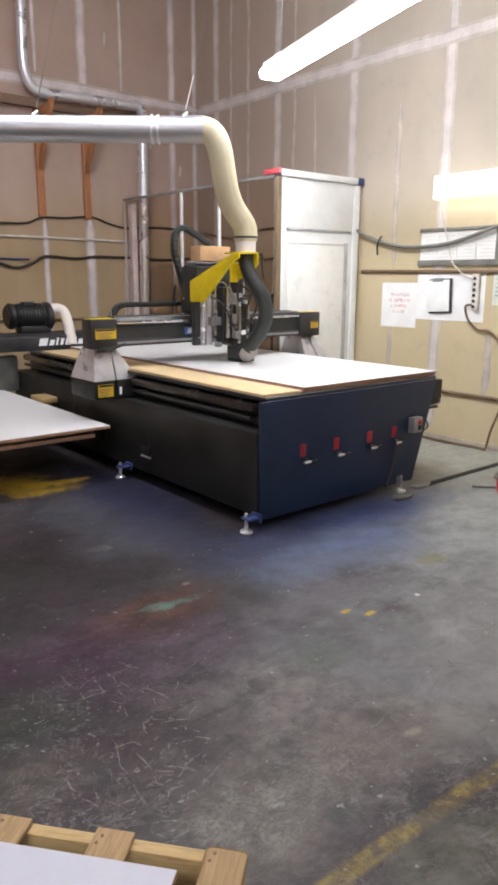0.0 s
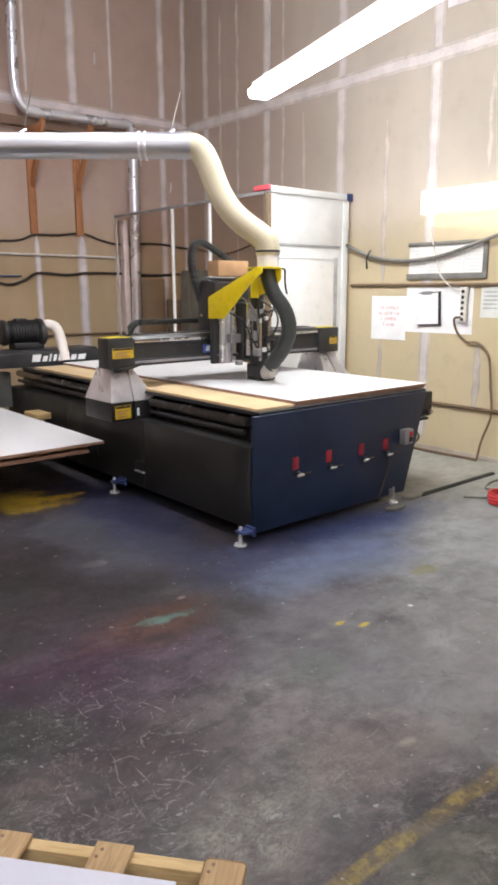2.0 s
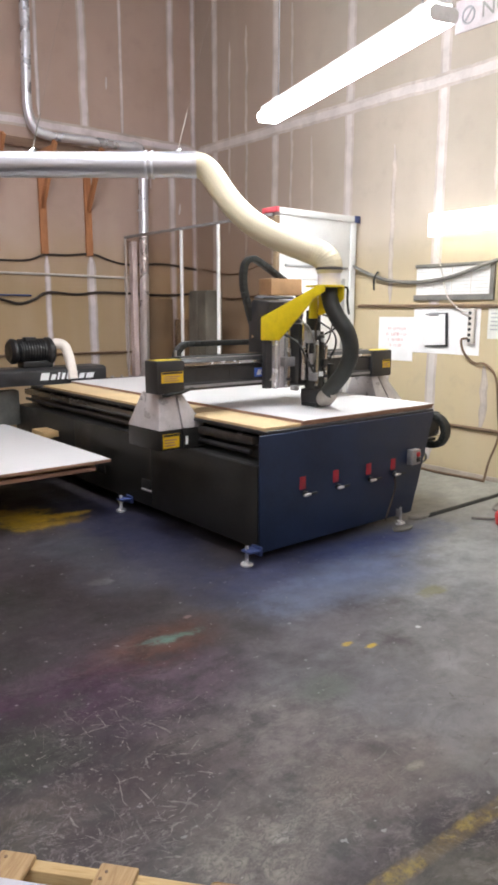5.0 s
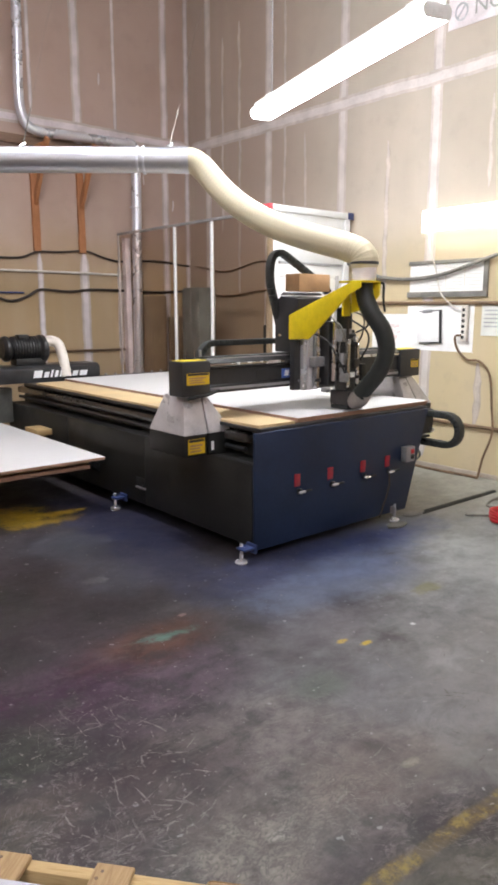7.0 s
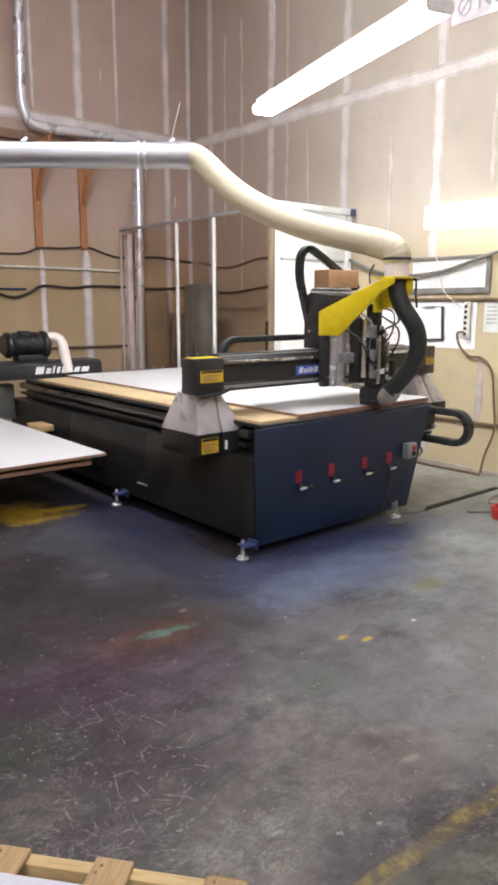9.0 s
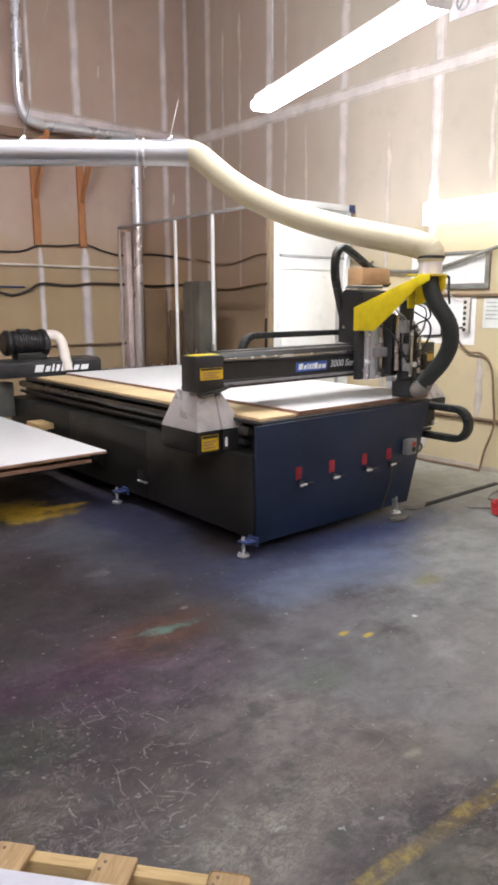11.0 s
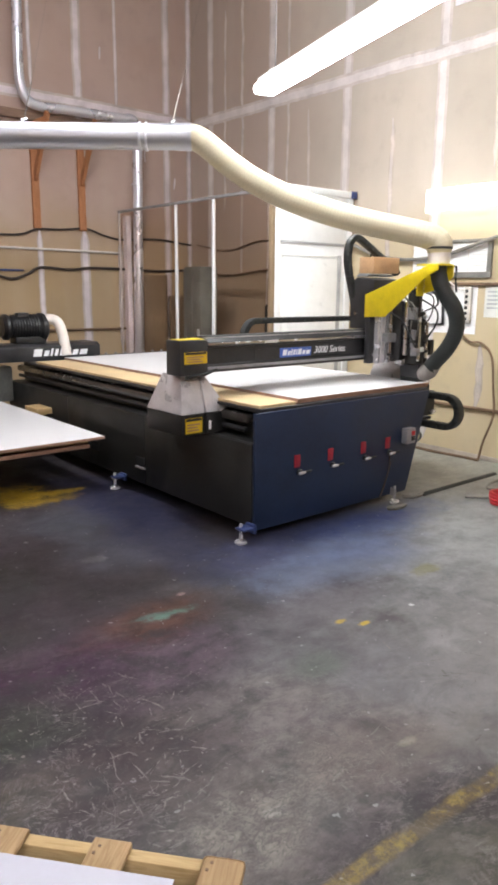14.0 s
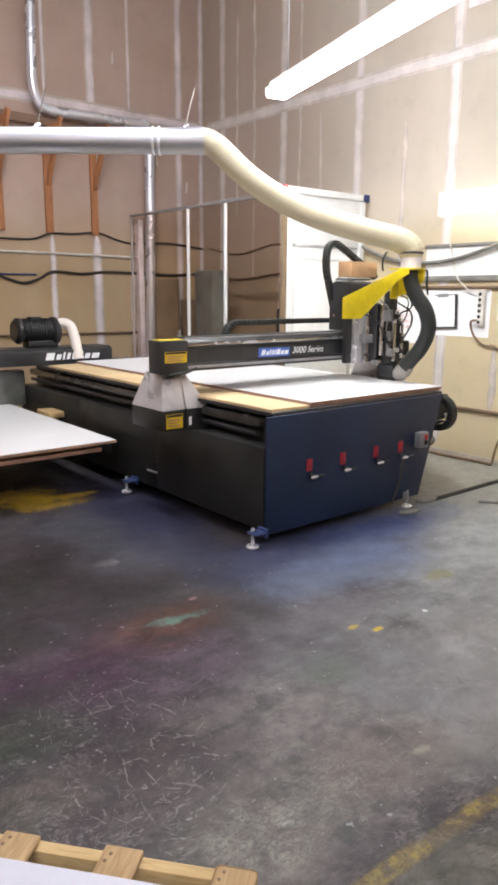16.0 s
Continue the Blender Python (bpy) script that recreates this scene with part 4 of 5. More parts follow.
# ---- fixed duct and pipes ----
duct = thing("dust_duct", "round galvanised dust duct hung from the ceiling on wires", "duct", DUCT_END)
back = -DUCT_WAY
bm = tube(bmesh.new(), [back * (0.07 + i * 0.13) for i in range(31)], 0.092, 32)
part("pipe", bm, "galv_duct", duct, "shiny galvanised pipe")
bm = bmesh.new()
tube(bm, [back * -0.02, back * 0.09], 0.0955, 32)
part("hose_sleeve", bm, "galv_duct", duct)
for s in (0.30, 0.345, 1.9, 3.3):
    part("flange", cyl(bmesh.new(), back * s, back * (s + 0.018), 0.102, 32, 0.004), "galv", duct, "rolled pipe flange")
for s, mat in ((0.12, "cable_white"), (1.2, "cable_grey")):
    p = back * s
    part("hanger", tube(bmesh.new(), (p + Vector((0, 0, 0.09)), p + Vector((0.02, -0.016, 0.2)), p + Vector((0.055, -0.045, 0.36))), 0.0042, 8), mat, duct, "twisted wire end")
    part("hanger", tube(bmesh.new(), (p + Vector((0.055, -0.045, 0.36)), p + Vector((0.16, -0.13, 0.9)), p + Vector((0.85, -0.70, ZC - 2.684))), 0.0008, 6), "cable_grey", duct, "thin hanging wire")
    part("clip", cyl(bmesh.new(), p + Vector((-0.02, 0, 0.088)), p + Vector((0.02, 0, 0.115)), 0.014, 10), "steel", duct)

pipe = thing("vent_pipe", "bent galvanised pipe running down the drywall", "pipe", (5.0, 8.3, 0))
o = Vector((5.0, 8.3, 0))
bm = tube(bmesh.new(), [Vector(p) - o for p in smooth_path(((3.56, 8.3, ZC), (3.54, 8.3, 4.8), (3.52, 8.3, 4.1), (3.53, 8.3, 3.86), (3.60, 8.3, 3.70), (3.76, 8.3, 3.65), (4.1, 8.3, 3.66), (5.0, 8.3, 3.68)), 8)], 0.055, 20)
part("upper_pipe", bm, "pipe_zinc", pipe)
part("elbow", tube(bmesh.new(), [Vector(p) - o for p in smooth_path(((4.9, 8.3, 3.69), (5.0, 8.3, 3.67), (5.045, 8.3, 3.55), (5.04, 8.3, 3.3)), 6)], 0.060, 18), "pipe_zinc", pipe)
part("lower_pipe", cyl(bmesh.new(), Vector((5.045, 8.3, 3.4)) - o, Vector((4.99, 8.3, 0.0)) - o, 0.062, 24), "pipe_zinc", pipe)
for z in (1.95, 2.9):
    part("pipe_joint", cyl(bmesh.new(), Vector((5.02, 8.3, z)) - o, Vector((5.02, 8.3, z + 0.02)) - o, 0.068, 24, 0.004), "galv", pipe)

shelf = thing("wall_shelf", "high brown plank shelf on wooden brackets", "shelf", (4.2, YB, 3.6))
o = Vector((4.2, YB, 3.6))
def shifted(bm, o):
    bm.transform(Matrix.Translation(-Vector(o)))
    return bm
part("plank", shifted(B(2.2, 5.15, 8.37, YB - 0.004, 3.50, 3.60, bevel=0.004), o), "plank", shelf)
for x in (2.5, 3.10, 3.70, 4.30):
    b = part("bracket", shifted(B(x - 0.045, x + 0.045, YB - 0.044, YB - 0.004, 2.30, 3.495, bevel=0.004), o), "stud", shelf, "orange-brown timber upright")
    part("arm", shifted(B(x - 0.02, x + 0.02, 8.05, YB - 0.045, 3.40, 3.495, bevel=0.003), o), "stud", b)
    g = bmesh.new()
    box(g, -0.019, 0.019, -0.40, 0.40, -0.04, 0.04, bevel=0.003, m=Matrix.Translation((x, 8.21, 3.19)) @ Matrix.Rotation(radians(-58), 4, "X"))
    part("brace", shifted(g, o), "stud", b)

# ---- cables on the back drywall ----
def run(name, pts, r, mat, label, n=6, category="cable", sides=8):
    return solid(name, tube(bmesh.new(), smooth_path(pts, n), r, sides), mat, label, category)


yc = YB - 0.02
run("cable", ((2.0, yc, 2.2), (3.18, yc, 2.205), (3.5, yc, 2.22), (3.70, yc, 2.29), (4.0, yc, 2.30), (4.34, yc, 2.33), (4.6, yc, 2.26), (4.87, yc, 2.22), (5.4, yc, 2.25), (5.95, yc, 2.2)), 0.0125, "cable", "black cable slung along the drywall")
run("cable", ((2.0, yc, 1.75), (2.9, yc, 1.80), (3.15, yc, 1.745), (3.35, yc, 1.70), (3.55, yc, 1.76), (3.72, yc, 1.84), (4.1, yc, 1.82), (4.4, yc, 1.85), (4.86, yc, 1.845), (5.4, yc, 1.83), (5.95, yc, 1.86)), 0.0165, "cable", "thick black cable sagging along the drywall")
run("conduit", ((2.0, yc, 2.06), (3.2, yc, 2.06), (4.2, yc, 2.055), (4.92, yc, 2.045)), 0.014, "cable_white", "thin pale conduit on the drywall", category="conduit")
run("cable", ((2.0, yc, 1.80), (3.15, yc, 1.80), (3.5, yc, 1.80)), 0.011, "blue", "short blue cable on the drywall")
run("pipe", ((2.0, yc, 1.08), (3.4, yc, 1.08), (4.9, yc, 1.07)), 0.016, "cable_brown", "thin brown pipe along the drywall", category="pipe")
ye = XW - 0.02
run("cable", ((ye, 8.3, 2.2), (ye, 7.6, 2.10), (ye, 6.9, 2.2), (ye, 6.2, 2.08), (ye, 5.6, 2.14)), 0.009, "cable_brown", "thin brown cable behind the acrylic screen")
run("cable", ((ye, 8.3, 1.86), (ye, 7.6, 1.78), (ye, 6.8, 1.84), (ye, 6.0, 1.8), (ye, 5.6, 1.83)), 0.012, "cable_brown", "brown cable behind the acrylic screen")
solid("door_post", B(4.88, 4.955, YB - 0.10, YB - 0.004, 0, 2.52, bevel=0.004), "mud", "pale timber post against the drywall", "post")

# ---- blower ----
blower = thing("blower", "black blower motor with white elbow pipe on the head box", "blower", (3.0, 7.15, 1.03))
o = Vector((3.0, 7.15, 1.03))
body = part("motor", shifted(cyl(bmesh.new(), (2.78, 7.17, 1.20), (3.10, 7.17, 1.20), 0.115, 28, 0.02), o), "motor", blower)
for i in range(9):
    x = 2.81 + i * 0.03
    part("fin", shifted(cyl(bmesh.new(), (x, 7.17, 1.20), (x + 0.012, 7.17, 1.20), 0.128, 28, 0.003), o), "motor", body)
part("fan_cover", shifted(cyl(bmesh.new(), (2.70, 7.17, 1.20), (2.79, 7.17, 1.20), 0.132, 28, 0.03), o), "motor", blower)
part("housing", shifted(cyl(bmesh.new(), (3.08, 7.17, 1.19), (3.17, 7.17, 1.19), 0.15, 28, 0.025), o), "motor", blower)
part("base", shifted(B(2.82, 3.14, 7.08, 7.26, 1.03, 1.10, bevel=0.01), o), "motor", blower)
part("terminal_box", shifted(B(2.86, 2.98, 7.10, 7.2, 1.30, 1.345, bevel=0.01), o), "motor", blower)
part("elbow_pipe", shifted(tube(bmesh.new(), smooth_path(((3.12, 7.13, 1.24), (3.2, 7.10, 1.275), (3.27, 7.06, 1.24), (3.295, 7.02, 1.13), (3.30, 6.98, 1.0), (3.30, 6.95, 0.9)), 6), 0.054, 18), o), "pvc", blower, "white plastic elbow pipe")

# ---- screened booth in the corner ----
booth = thing("screen_booth", "white framed corner booth with clear acrylic side and white door", "booth", (4.8, 5.4, 0))
o = Vector((4.8, 5.4, 0))
P = lambda name, bm, mat, label="", parent=None: part(name, shifted(bm, o), mat, parent or booth, label)
P("corner_post", B(4.832, 4.90, 5.385, 5.44, 0, 2.555, bevel=0.004), "paint_white", "white corner post")
# added filler closing the gap between pane and corner post
P("corner_filler", B(4.786, 4.8315, 5.39, 5.44, 0, 2.545, bevel=0.003), "plyboard", "added dark brown filler at the screen edge")
P("wall_post", B(5.87, 5.955, 5.39, 5.45, 0, 2.56, bevel=0.004), "paint_white")
P("top_rail", B(4.815, 5.96, 5.375, 5.45, 2.56, 2.625, bevel=0.006), "paint_white", "white top rail")
P("top_rail", B(4.785, 4.812, 5.45, 8.4, 2.545, 2.578, bevel=0.004), "railgrey")
P("upper_panel", B(4.90, 5.87, 5.40, 5.425, 2.085, 2.56, bevel=0.003), "paint_white", "plain white upper panel")
P("joint_strip", B(4.925, 5.84, 5.392, 5.41, 2.062, 2.083, bevel=0.002), "seam_grey")
door = P("door", B(4.90, 5.87, 5.405, 5.43, 0.02, 2.06, bevel=0.003), "paint_white", "white panelled door")
for x0, x1, z0, z1 in ((4.905, 4.93, 0.05, 1.96), (5.745, 5.80, 0.05, 1.96), (4.93, 5.745, 1.935, 1.96), (4.93, 5.745, 0.05, 0.10)):
    P("door_moulding", B(x0, x1, 5.396, 5.4075, z0, z1, bevel=0.002), "seam_grey" if x0 > 5 and x1 < 5.9 and x1 - x0 < 0.1 else "enamel", "", door)
P("door_moulding", B(4.935, 5.74, 5.392, 5.4075, 0.12, 1.92, bevel=0.003), "enamel", "raised white door field", door)
for y in (6.36, 7.08):
    P("post", B(4.785, 4.815, y - 0.017, y + 0.017, 0, 2.545, bevel=0.003), "paint_white", "slim white post")
P("end_post", B(4.79, 4.812, 8.37, 8.40, 0, 2.545, bevel=0.003), "mud_thin")
for y0, y1 in ((5.44, 6.343), (6.377, 7.063), (7.097, 8.36)):
    ob = P("pane", B(4.796, 4.802, y0, y1, 0.02, 2.545), "pane", "clear acrylic sheet")
    ob.visible_shadow = False
P("tape", B(4.775, 4.814, 5.374, 5.60, 2.58, 2.63, bevel=0.004), "pinkred", "strip of red tape")
P("tape", B(5.90, 5.985, 5.366, 5.374, 2.555, 2.63, bevel=0.002), "blue", "piece of blue tape")
cab = thing("grey_cabinet", "tall grey steel cabinet inside the booth", "cabinet", (5.4, 7.3, 0))
o = Vector((5.4, 7.3, 0))
part("body", shifted(B(5.25, 5.487, 7.20, 7.577, 0.02, 1.87, bevel=0.008), o), "cabinet", cab)
for y0, y1 in ((7.205, 7.385), (7.392, 7.572)):
    d = part("door", shifted(B(5.232, 5.25, y0, y1, 0.06, 1.84, bevel=0.004), o), "cabinet", cab)
    part("handle", shifted(B(5.215, 5.232, (y0 + y1) / 2 - 0.01, (y0 + y1) / 2 + 0.01, 0.95, 1.1, bevel=0.004), o), "steel", d)
part("plinth", shifted(B(5.27, 5.47, 7.22, 7.56, 0, 0.02), o), "black", cab)
solid("dark_case", B(5.35, 5.6, 5.85, 6.14, 0, 1.43, bevel=0.02), "black", "tall black case standing inside the booth", "case")
solid("brown_board", B(5.93, 5.985, 5.95, 6.75, 0.0, 1.74, bevel=0.004), "plyboard", "stained brown plywood leaning inside the booth", "board")
solid("brown_board", B(5.12, 5.52, YB - 0.075, YB - 0.03, 0.0, 1.78, bevel=0.004), "plyboard", "tall stained plywood offcut against the drywall", "board")
solid("brown_board", B(5.56, 5.90, YB - 0.095, YB - 0.05, 0.0, 1.50, bevel=0.004), "plyboard", "shorter stained plywood offcut against the drywall", "board")
solid("wall_bracket", shifted(box(B(5.90, 5.985, 6.52, 6.55, 1.30, 1.62, bevel=0.003), 5.80, 5.985, 6.05, 6.55, 1.622, 1.66, bevel=0.003), (0, 0, 0)), "cable_brown", "dark bracket shelf inside the booth", "bracket")

# ---- right-hand drywall: rails, papers, lights ----
run("pipe", ((ye, 5.35, 1.672), (ye, 4.5, 1.668), (ye, 3.0, 1.66), (ye, 1.5, 1.66)), 0.017, "cable_brown", "thin brown pipe along the drywall", category="pipe")
run("pipe", ((ye, 5.35, 0.50), (ye, 4.5, 0.495), (ye, 3.0, 0.49), (ye, 1.5, 0.49)), 0.017, "cable_brown", "thin brown pipe low on the drywall", category="pipe")
run("hanging_cable", ((5.93, 5.40, 2.10), (5.95, 5.10, 1.98), (5.95, 4.85, 1.925), (5.95, 4.55, 1.905), (5.95, 4.3, 1.92), (5.95, 4.1, 1.955), (5.94, 3.75, 2.05), (5.93, 3.2, 2.2)), 0.018, "cable_grey", "thick grey cable hanging in a curve")
solid("cable_hook", shifted(tube(bmesh.new(), smooth_path(((5.99, 5.10, 2.03), (5.94, 5.08, 2.0), (5.93, 5.10, 1.93), (5.95, 5.11, 1.84)), 4), 0.010, 8), (0, 0, 0)), "rubber", "black hook holding the hanging cable", "hook")


def sheet(name, y0, y1, z0, z1, mat, label, category="paper", lift=0.004, bars=(), bar_mat="ink_grey"):
    t = thing(name, label, category, (XW - lift, (y0 + y1) / 2, (z0 + z1) / 2))
    o = Vector((XW - lift, (y0 + y1) / 2, (z0 + z1) / 2))
    part("page", shifted(B(XW - lift - 0.002, XW - lift, y0, y1, z0, z1), o), mat, t)
    for a, b, c, d in bars:
        part("print_bar", shifted(B(XW - lift - 0.0032, XW - lift - 0.0021, y1 - (y1 - y0) * b, y1 - (y1 - y0) * a, z0 + (z1 - z0) * c, z0 + (z1 - z0) * d), o), bar_mat, t)
    return t


notice, scrawl = [], random.Random(21)
for k, (a, b) in enumerate(((0.28, 0.80), (0.22, 0.80), (0.30, 0.76), (0.36, 0.66))):
    z, u = 0.73 - k * 0.125, a
    while u < b:
        w = scrawl.uniform(0.028, 0.05)
        z0, z1 = z - 0.034, z + 0.034 + scrawl.uniform(-0.008, 0.008)
        notice.append((u, u + 0.011, z0, z1))
        if scrawl.random() < 0.7:
            zz = scrawl.choice((z0, (z0 + z1) / 2, z1 - 0.012))
            notice.append((u + 0.011, u + w, zz, zz + 0.012))
        if scrawl.random() < 0.4:
            notice.append((u + w - 0.010, u + w, z0, z1))
        u += w + (0.065 if scrawl.random() < 0.16 else 0.018)
sheet("paper_notice", 4.60, 5.06, 1.10, 1.556, "paper", "white paper notice with faded red hand lettering", bars=notice, bar_mat="ink_red")
sheet("white_board", 3.82, 4.60, 1.195, 1.645, "paper", "large plain white board pinned to the drywall", "board", 0.003)
sheet("paper", 3.45, 3.74, 1.36, 1.645, "paper_grey", "printed paper pinned to the drywall", bars=[(0.1, 0.9, 0.8 - i * 0.13, 0.85 - i * 0.13) for i in range(5)], bar_mat="seam_grey")

chart = thing("framed_chart", "dark framed row of white charts on the drywall", "frame", (XW - 0.01, 4.14, 1.9))
o = Vector((XW - 0.01, 4.14, 1.9))
for y0, y1, z0, z1 in ((3.69, 4.59, 2.045, 2.078), (3.69, 4.60, 1.722, 1.775), (3.69, 3.735, 1.776, 2.044)):
    part("frame_bar", shifted(B(XW - 0.03, XW - 0.002, y0, y1, z0, z1, bevel=0.003), o), "cable_grey", chart, "dark frame bar")
for i in range(4):
    pg = part("page", shifted(B(XW - 0.010, XW - 0.006, 3.738 + i * 0.213, 3.945 + i * 0.213, 1.777, 2.043), o), "paper", chart)
    for k in range(7):
        part("print_bar", shifted(B(XW - 0.0115, XW - 0.0101, 3.755 + i * 0.213, 3.93 + i * 0.213 - 0.03 * (k % 3), 1.80 + k * 0.033, 1.806 + k * 0.033), o), "paper_grey", pg)
clip = thing("clipboard", "white clipboard hung crookedly on the white board", "clipboard", (XW - 0.02, 4.31, 1.43))
clip.rotation_euler = (radians(-3), 0, 0)
part("backing", B(-0.008, 0.0, -0.142, 0.125, -0.165, 0.165, bevel=0.003), "charcoal", clip, "dark board")
part("paper_pad", B(-0.018, -0.009, -0.118, 0.145, -0.15, 0.155, bevel=0.002), "paper", clip)
part("clip", B(-0.03, -0.018, -0.05, 0.07, 0.14, 0.175, bevel=0.006), "grey", clip, "spring clip")
strip = thing("power_strip", "grey power strip with black sockets fixed upright", "power strip", (XW - 0.02, 3.90, 1.475))
part("body", B(-0.03, 0.012, -0.035, 0.035, -0.17, 0.17, bevel=0.008), "cable_white", strip)
for i in range(6):
    part("socket", cyl(bmesh.new(), (-0.03, 0.008, -0.135 + i * 0.052), (-0.034, 0.008, -0.135 + i * 0.052), 0.017, 12), "ink_black", strip)
run("cord", ((5.97, 4.36, 2.33), (5.965, 4.34, 2.2), (5.96, 4.26, 2.0), (5.955, 4.19, 1.78), (5.955, 4.10, 1.68), (5.955, 4.0, 1.62), (5.965, 3.93, 1.61)), 0.007, "cable_white", "thin pale cord from the wall light", category="cord")
run("cord", ((5.95, 3.92, 1.36), (5.95, 3.99, 1.34), (5.96, 3.96, 1.22), (5.965, 3.85, 1.13), (5.965, 3.72, 1.12), (5.96, 3.60, 1.0), (5.95, 3.55, 0.7), (5.95, 3.53, 0.45), (5.93, 3.60, 0.2), (5.90, 3.62, 0.02)), 0.011, "cable_brown", "dark cord drooping from the power strip to the floor", category="cord")
run("floor_hose", ((5.90, 3.62, 0.014), (5.90, 3.8, 0.014), (5.88, 4.1, 0.014), (5.9, 4.5, 0.014), (5.86, 5.0, 0.014)), 0.014, "cable_brown", "brown hose lying on the floor along the drywall", category="hose")
cover = thing("cable_cover", "dark rubber cable cover strip on the floor", "cable cover", (5.0, 3.27, 0))
part("strip", shifted(prism(bmesh.new(), ((3.232, 0.0), (3.250, 0.018), (3.274, 0.018), (3.292, 0.0)), "x", 4.52, 5.60, 0.003), (5.0, 3.27, 0)), "rubber", cover)
part("tail", shifted(tube(bmesh.new(), smooth_path(((4.55, 3.262, 0.014), (4.47, 3.24, 0.014), (4.39, 3.26, 0.014), (4.36, 3.31, 0.014)), 5), 0.014, 8), (5.0, 3.27, 0)), "cable_grey", cover)
solid("rag", prism(bmesh.new(), ((4.0, 3.17), (4.05, 3.13), (4.13, 3.12), (4.21, 3.15), (4.20, 3.20), (4.12, 3.22), (4.04, 3.21)), "z", 0.0, 0.022, 0.009), "ragdark", "flattened grey rag beside the table foot", "rag")
coil = []
for i in range(60):
    a = i * 0.42
    r = 0.24 + 0.025 * math.sin(i * 1.3)
    coil.append((4.95 + r * math.cos(a), 2.62 + r * 0.9 * math.sin(a), 0.014 + 0.05 * i / 60 + 0.01 * (1 + math.sin(i * 0.9))))
run("air_hose", coil, 0.012, "red", "red air hose coiled on the floor", 3, "hose")
run("cord", ((4.75, 3.0, 0.01), (4.86, 2.88, 0.01), (5.02, 2.80, 0.01), (5.2, 2.86, 0.01), (5.1, 3.02, 0.01), (5.4, 3.1, 0.01), (5.7, 2.9, 0.01)), 0.010, "cable_grey", "loose green-grey cord on the floor", category="cord")
sign = thing("no_entry_sign", "grey sign board with circle and dark letters high on the drywall", "sign", (XW - 0.01, 3.8, 4.27))
o = Vector((XW - 0.01, 3.8, 4.27))
part("board", shifted(B(XW - 0.012, XW - 0.004, 2.9, 4.27, 4.14, 4.42, bevel=0.002), o), "mud", sign)
ringbm = bmesh.new()
tube(ringbm, [(XW - 0.014, 4.13 + 0.062 * math.cos(a), 4.27 + 0.07 * math.sin(a)) for a in (math.tau * k / 24 for k in range(25))], 0.009, 6, False)
cyl(ringbm, (XW - 0.014, 4.09, 4.32), (XW - 0.014, 4.17, 4.22), 0.009, 6)
part("circle", shifted(ringbm, o), "seam_grey", sign, "faded prohibition circle")
words("lettering", "NO S", 0.19, "ink_grey", Matrix.Translation((-0.0035, 0.20, -0.06)) @ Matrix.Rotation(radians(-90), 4, "Z") @ Matrix.Rotation(radians(90), 4, "X"), sign)


# ---- fluorescent fixtures: built along y, tubes facing down ----
def strip_light(m, tube_mat, label, hang):
    t = thing("fluorescent_light", label, "ceiling light", group="fluorescent strip lights")
    lens = ((-0.10, 0.03), (-0.098, -0.005), (-0.08, -0.03), (0.08, -0.03), (0.098, -0.005), (0.10, 0.03), (0.075, 0.055), (-0.075, 0.055))
    part("lens", prism(bmesh.new(), lens, "y", -1.21, 1.21), tube_mat, t, "glowing wraparound lens")
    part("body", B(-0.075, 0.075, -1.2, 1.2, 0.056, 0.095, bevel=0.006), "enamel", t, "white steel lamp body")
    for y in (-1.222, 1.211):
        part("end_plate", prism(bmesh.new(), [(x * 1.02, z * 1.02) for x, z in lens], "y", y, y + 0.011), "enamel", t)
    for y in (-1.05, 0.95):
        part("hanger", B(-0.045, 0.045, y, y + 0.09, 0.095, 0.125, bevel=0.006), "enamel", t)
        part("chain", cyl(bmesh.new(), (0, y + 0.045, 0.125), (0, y + 0.045, hang), 0.006, 8), "grey", t)
    t.matrix_basis = m
    return t


strip_light(pose(4.044, 3.892, 3.30, 0, 0, -16), "tube", "white fluorescent strip light lit on chains, in a set with unseen added ones", ZC - 3.30)
# three more strips, unseen, added as fill light from behind and above
for x, y, z, turn in ((1.5, -2.4, 4.5, 10), (1.9, 4.5, 5.0, 0), (-2.6, -0.4, 4.5, 0)):
    strip_light(pose(x, y, z, 0, 0, turn), "tube_fill", "white fluorescent strip light lit on chains, in a set with unseen added ones", ZC - z)
wl = thing("wall_light", "white boxed wall light glowing over the papers", "wall light", (XW, 3.78, 2.43))
o = Vector((XW, 3.78, 2.43))
part("housing", shifted(prism(bmesh.new(), ((XW - 0.002, 2.545), (XW - 0.10, 2.55), (XW - 0.115, 2.53), (XW - 0.115, 2.345), (XW - 0.108, 2.345), (XW - 0.108, 2.527), (XW - 0.10, 2.535), (XW - 0.002, 2.535)), "y", 3.17, 4.39), o), "diffuser", wl, "softly glowing white cover")
part("lamp_tube", shifted(cyl(bmesh.new(), (XW - 0.05, 3.20, 2.42), (XW - 0.05, 4.36, 2.42), 0.016, 12), o), "tube_wall", wl, "lit tube behind the cover")
for y in (3.166, 4.39):
    part("end_cap", shifted(B(XW - 0.112, XW - 0.002, y, y + 0.004, 2.335, 2.548), o), "enamel", wl)


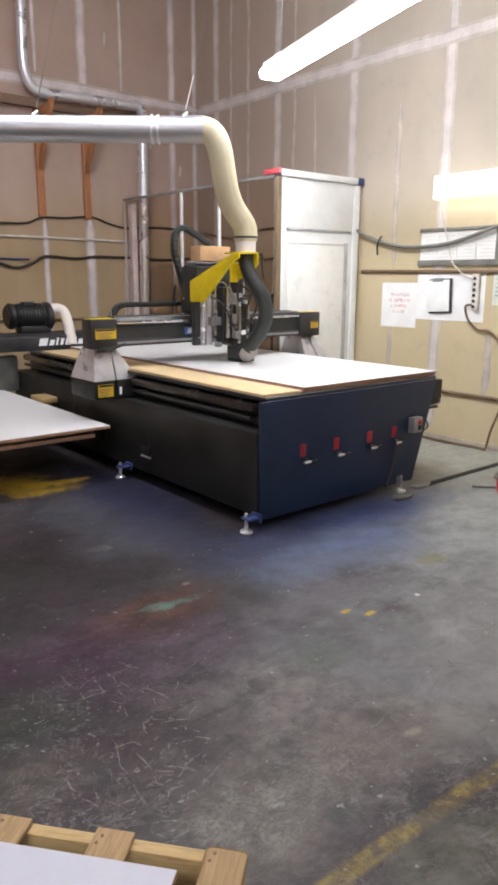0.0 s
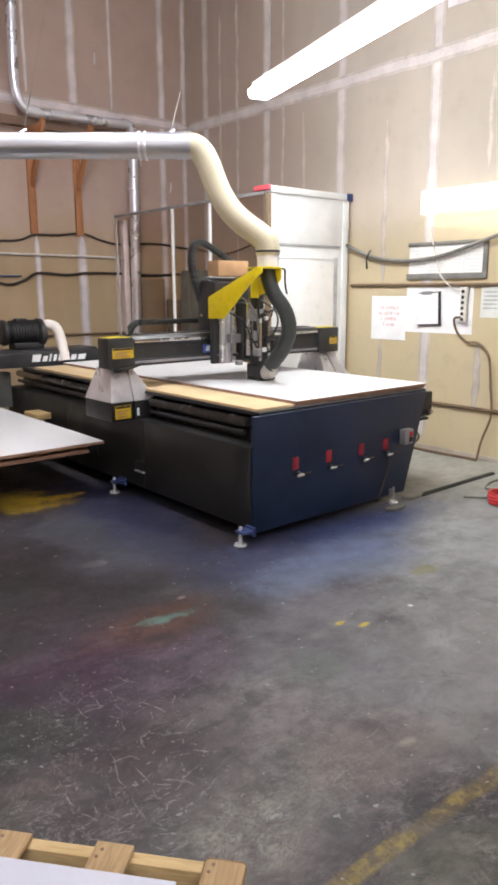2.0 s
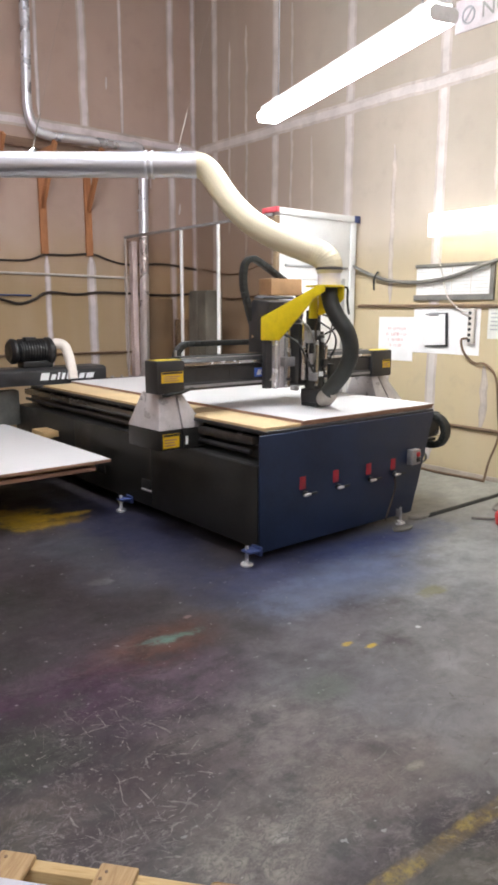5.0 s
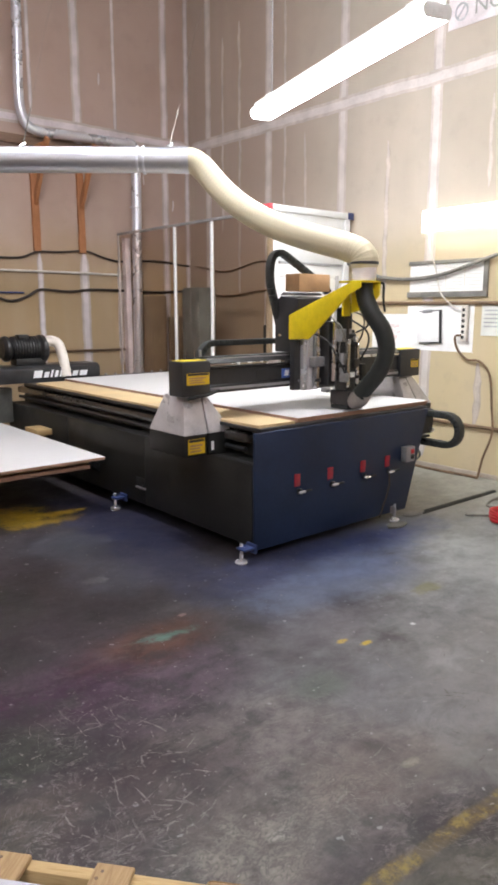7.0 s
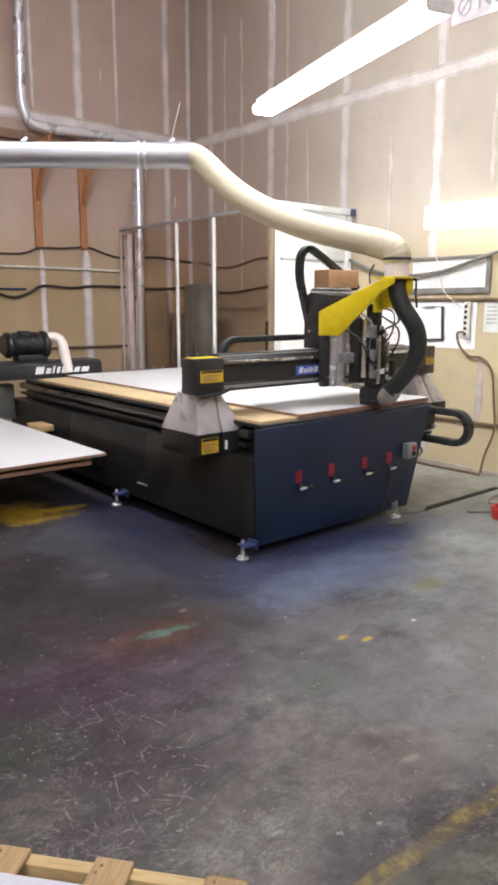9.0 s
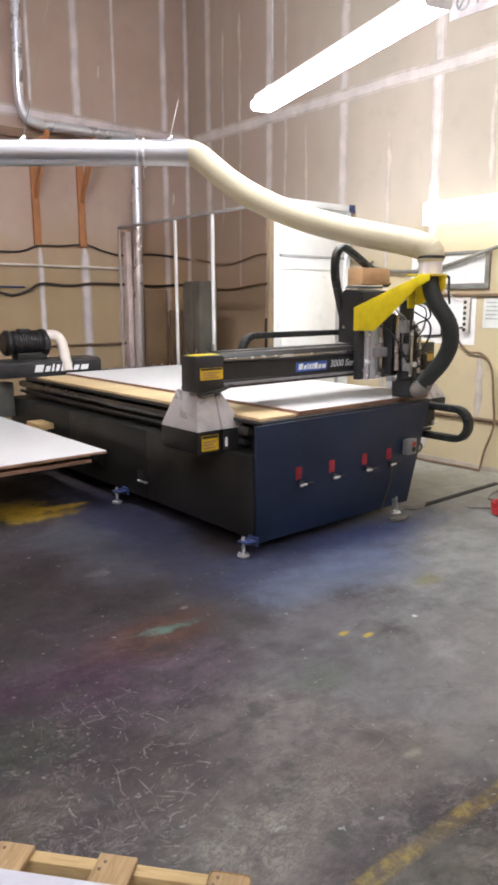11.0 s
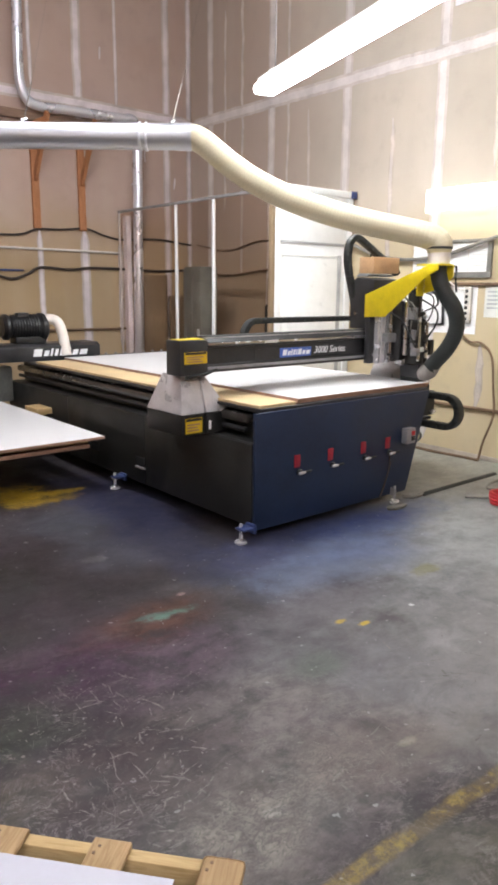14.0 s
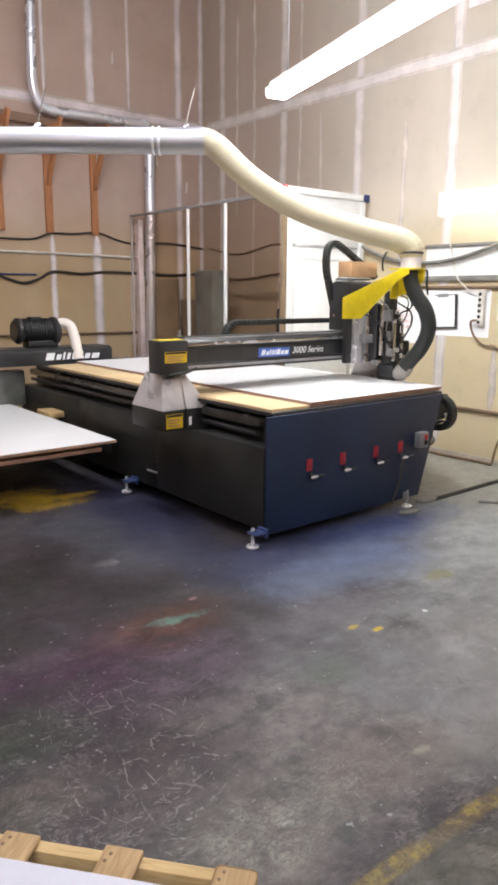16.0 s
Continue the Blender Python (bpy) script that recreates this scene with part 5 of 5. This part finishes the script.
# ---- sheet stack beside the table ----
stack = thing("sheet_stack", "stack of white laminated sheets with lumber spacers on pallets", "sheet stack", (2.0, 6.0, 0))
o = Vector((2.0, 6.0, 0))
S = lambda name, bm, mat, label="": part(name, shifted(bm, o), mat, stack, label)
S("sheet_core", B(1.38, 2.612, 4.89, 7.34, 0.436, 0.4575, bevel=0.001), "mdf_edge", "brown board core")
S("sheet_face", B(1.381, 2.611, 4.891, 7.339, 0.4576, 0.4596), "white", "white laminate face")
for y in (4.99, 5.6, 6.35, 7.1):
    S("spacer", B(1.5, 2.52 if y != 6.35 else 2.78, y, y + 0.08, 0.402, 0.4355, bevel=0.003), "pine_b", "pale lumber spacer")
S("offcut", B(2.63, 2.78, 6.22, 6.50, 0.436, 0.492, bevel=0.003), "pine_b", "short lumber offcut on a spacer end")
S("lower_sheet", B(1.38, 2.50, 4.93, 7.34, 0.372, 0.4015, bevel=0.002), "mdf_edge", "reddish brown lower sheet")
for z in (0.0, 0.186):
    for y in (5.85, 6.4, 6.95):
        S("pallet_stringer", B(1.40, 1.95, y, y + 0.09, z + 0.02, z + 0.165, bevel=0.003), "pine_b")
    for x in (1.40, 1.55, 1.70, 1.85):
        S("pallet_board", B(x, x + 0.095, 5.8, 7.1, z + 0.166, z + 0.185, bevel=0.002), "pine")
        S("pallet_board", B(x, x + 0.095, 5.8, 7.1, z + 0.0, z + 0.019, bevel=0.002), "pine")

# ---- pallet in the foreground: its edge runs along x, its depth along -y ----
pal = thing("wooden_pallet", "worn pine pallet with a white sheet lying on it", "pallet", (0.619, 1.661, 0))
pal.rotation_euler = (0, 0, math.atan2(-0.765, 0.644))
Q = lambda name, bm, mat, label="": part(name, bm, mat, pal, label)
for y in (-0.003, -0.52, -0.98):
    Q("stringer", B(-0.60, 0.595, y - 0.04, y, 0.016, 0.125, bevel=0.005), "pine_b", "pale pine stringer")
for k, (a, b) in enumerate(((-0.6, -0.49), (-0.36, -0.26), (-0.105, 0.0), (0.185, 0.293), (0.492, 0.605))):
    Q("deck_board", B(a, b, -1.02, -0.005 + 0.006 * (k % 2), 0.1255, 0.143, bevel=0.006 if k < 4 else 0.014), "pine", "worn pine deck board")
    Q("bottom_board", B(a, b, -1.02, 0.0, 0.0, 0.0155, bevel=0.003), "pine")
    for yy in (-0.03, -0.055):
        Q("nail", cyl(bmesh.new(), (a + 0.035 + yy * 0.3, yy, 0.143), (a + 0.035 + yy * 0.3, yy, 0.1445), 0.005, 8), "cable_brown")
psh = thing("white_sheet", "white sheet with brown edge lying on the pallet", "sheet", (0.619, 1.661, 0.143))
psh.rotation_euler = pal.rotation_euler
part("core", B(-0.62, 0.445, -1.05, -0.122, 0.0005, 0.022, bevel=0.001), "mdf_edge", psh, "brown board core")
part("face", B(-0.619, 0.444, -1.049, -0.123, 0.0222, 0.024), "film", psh, "bluish white face")


# ---- scuffs on the concrete: short pale strokes, too many to count ----
rs = random.Random(11)
bm = bmesh.new()
for cx, cy, sx, sy, many, lo, hi in ((1.15, 2.28, 0.32, 0.16, 34, 0.03, 0.15), (1.15, 2.02, 0.26, 0.16, 16, 0.04, 0.16), (0.98, 1.72, 0.3, 0.13, 40, 0.03, 0.15), (1.0, 1.6, 0.25, 0.1, 40, 0.02, 0.10), (1.2, 2.2, 0.5, 0.4, 170, 0.006, 0.03), (0.95, 1.75, 0.4, 0.25, 150, 0.008, 0.04), (1.9, 3.0, 0.6, 0.5, 60, 0.005, 0.02),
                                     (1.35, 1.42, 0.3, 0.16, 70, 0.01, 0.05), (1.75, 1.4, 0.2, 0.12, 14, 0.04, 0.16), (2.5, 1.5, 0.5, 0.3, 30, 0.04, 0.2), (2.2, 2.2, 0.8, 0.5, 40, 0.006, 0.02)):
    lean = rs.uniform(-0.4, 0.4)
    for _ in range(many):
        x, y = rs.gauss(cx, sx * 0.6), rs.gauss(cy, sy * 0.6)
        a, bend, ln = rs.choice((lean + 0.3, lean - 0.7, lean + 1.7)) + rs.gauss(0, 0.35), rs.gauss(0, 0.8), rs.uniform(lo, hi) * rs.uniform(0.5, 1)
        w, left, right = rs.choice((0.0012, 0.002, 0.003, 0.0045)) * rs.uniform(0.7, 1.3), [], []
        for k in range(8):
            a += bend * ln / 7 / 0.25 * 0.3 + rs.gauss(0, 0.13)
            x, y = x + math.cos(a) * ln / 7, y + math.sin(a) * ln / 7
            ww = w * (0.35 + 0.65 * math.sin(math.pi * (k + 0.4) / 7.8)) * rs.choice((0.12, 0.6, 1.0, 1.3))
            left.append(bm.verts.new((x - math.sin(a) * ww, y + math.cos(a) * ww, 0.0006)))
            right.append(bm.verts.new((x + math.sin(a) * ww, y - math.cos(a) * ww, 0.0006)))
        for k in range(7):
            bm.faces.new((left[k], right[k], right[k + 1], left[k + 1]))
tagged(part("scuff_marks", bm, "scuff", bpy.data.objects["floor"]), kind="stuff")


def motions():
    walk(gantry, [(t, pose(0, gantry_y(t), 0)) for t in TIMES])
    walk(carriage, [(t, pose(carriage_x(t), gantry_y(t), 0)) for t in TIMES])
    walk(duct, [(t, Matrix.Translation(DUCT_END + duct_push(t))) for t in TIMES])
    walk(beam_chain, [(t, pose(2.885 + (carriage_x(t) - 3.482) / 2, gantry_y(t), 0)) for t in TIMES])
    walk(side_chain, [(t, pose(0, 3.03 + (gantry_y(t) - 3.571) / 2, 0)) for t in TIMES])
    rows = [(t, ring_poses(t)) for t in TIMES]
    for i, ob in enumerate(rings):
        walk(ob, [(t, ms[i]) for t, ms in rows])


motions()
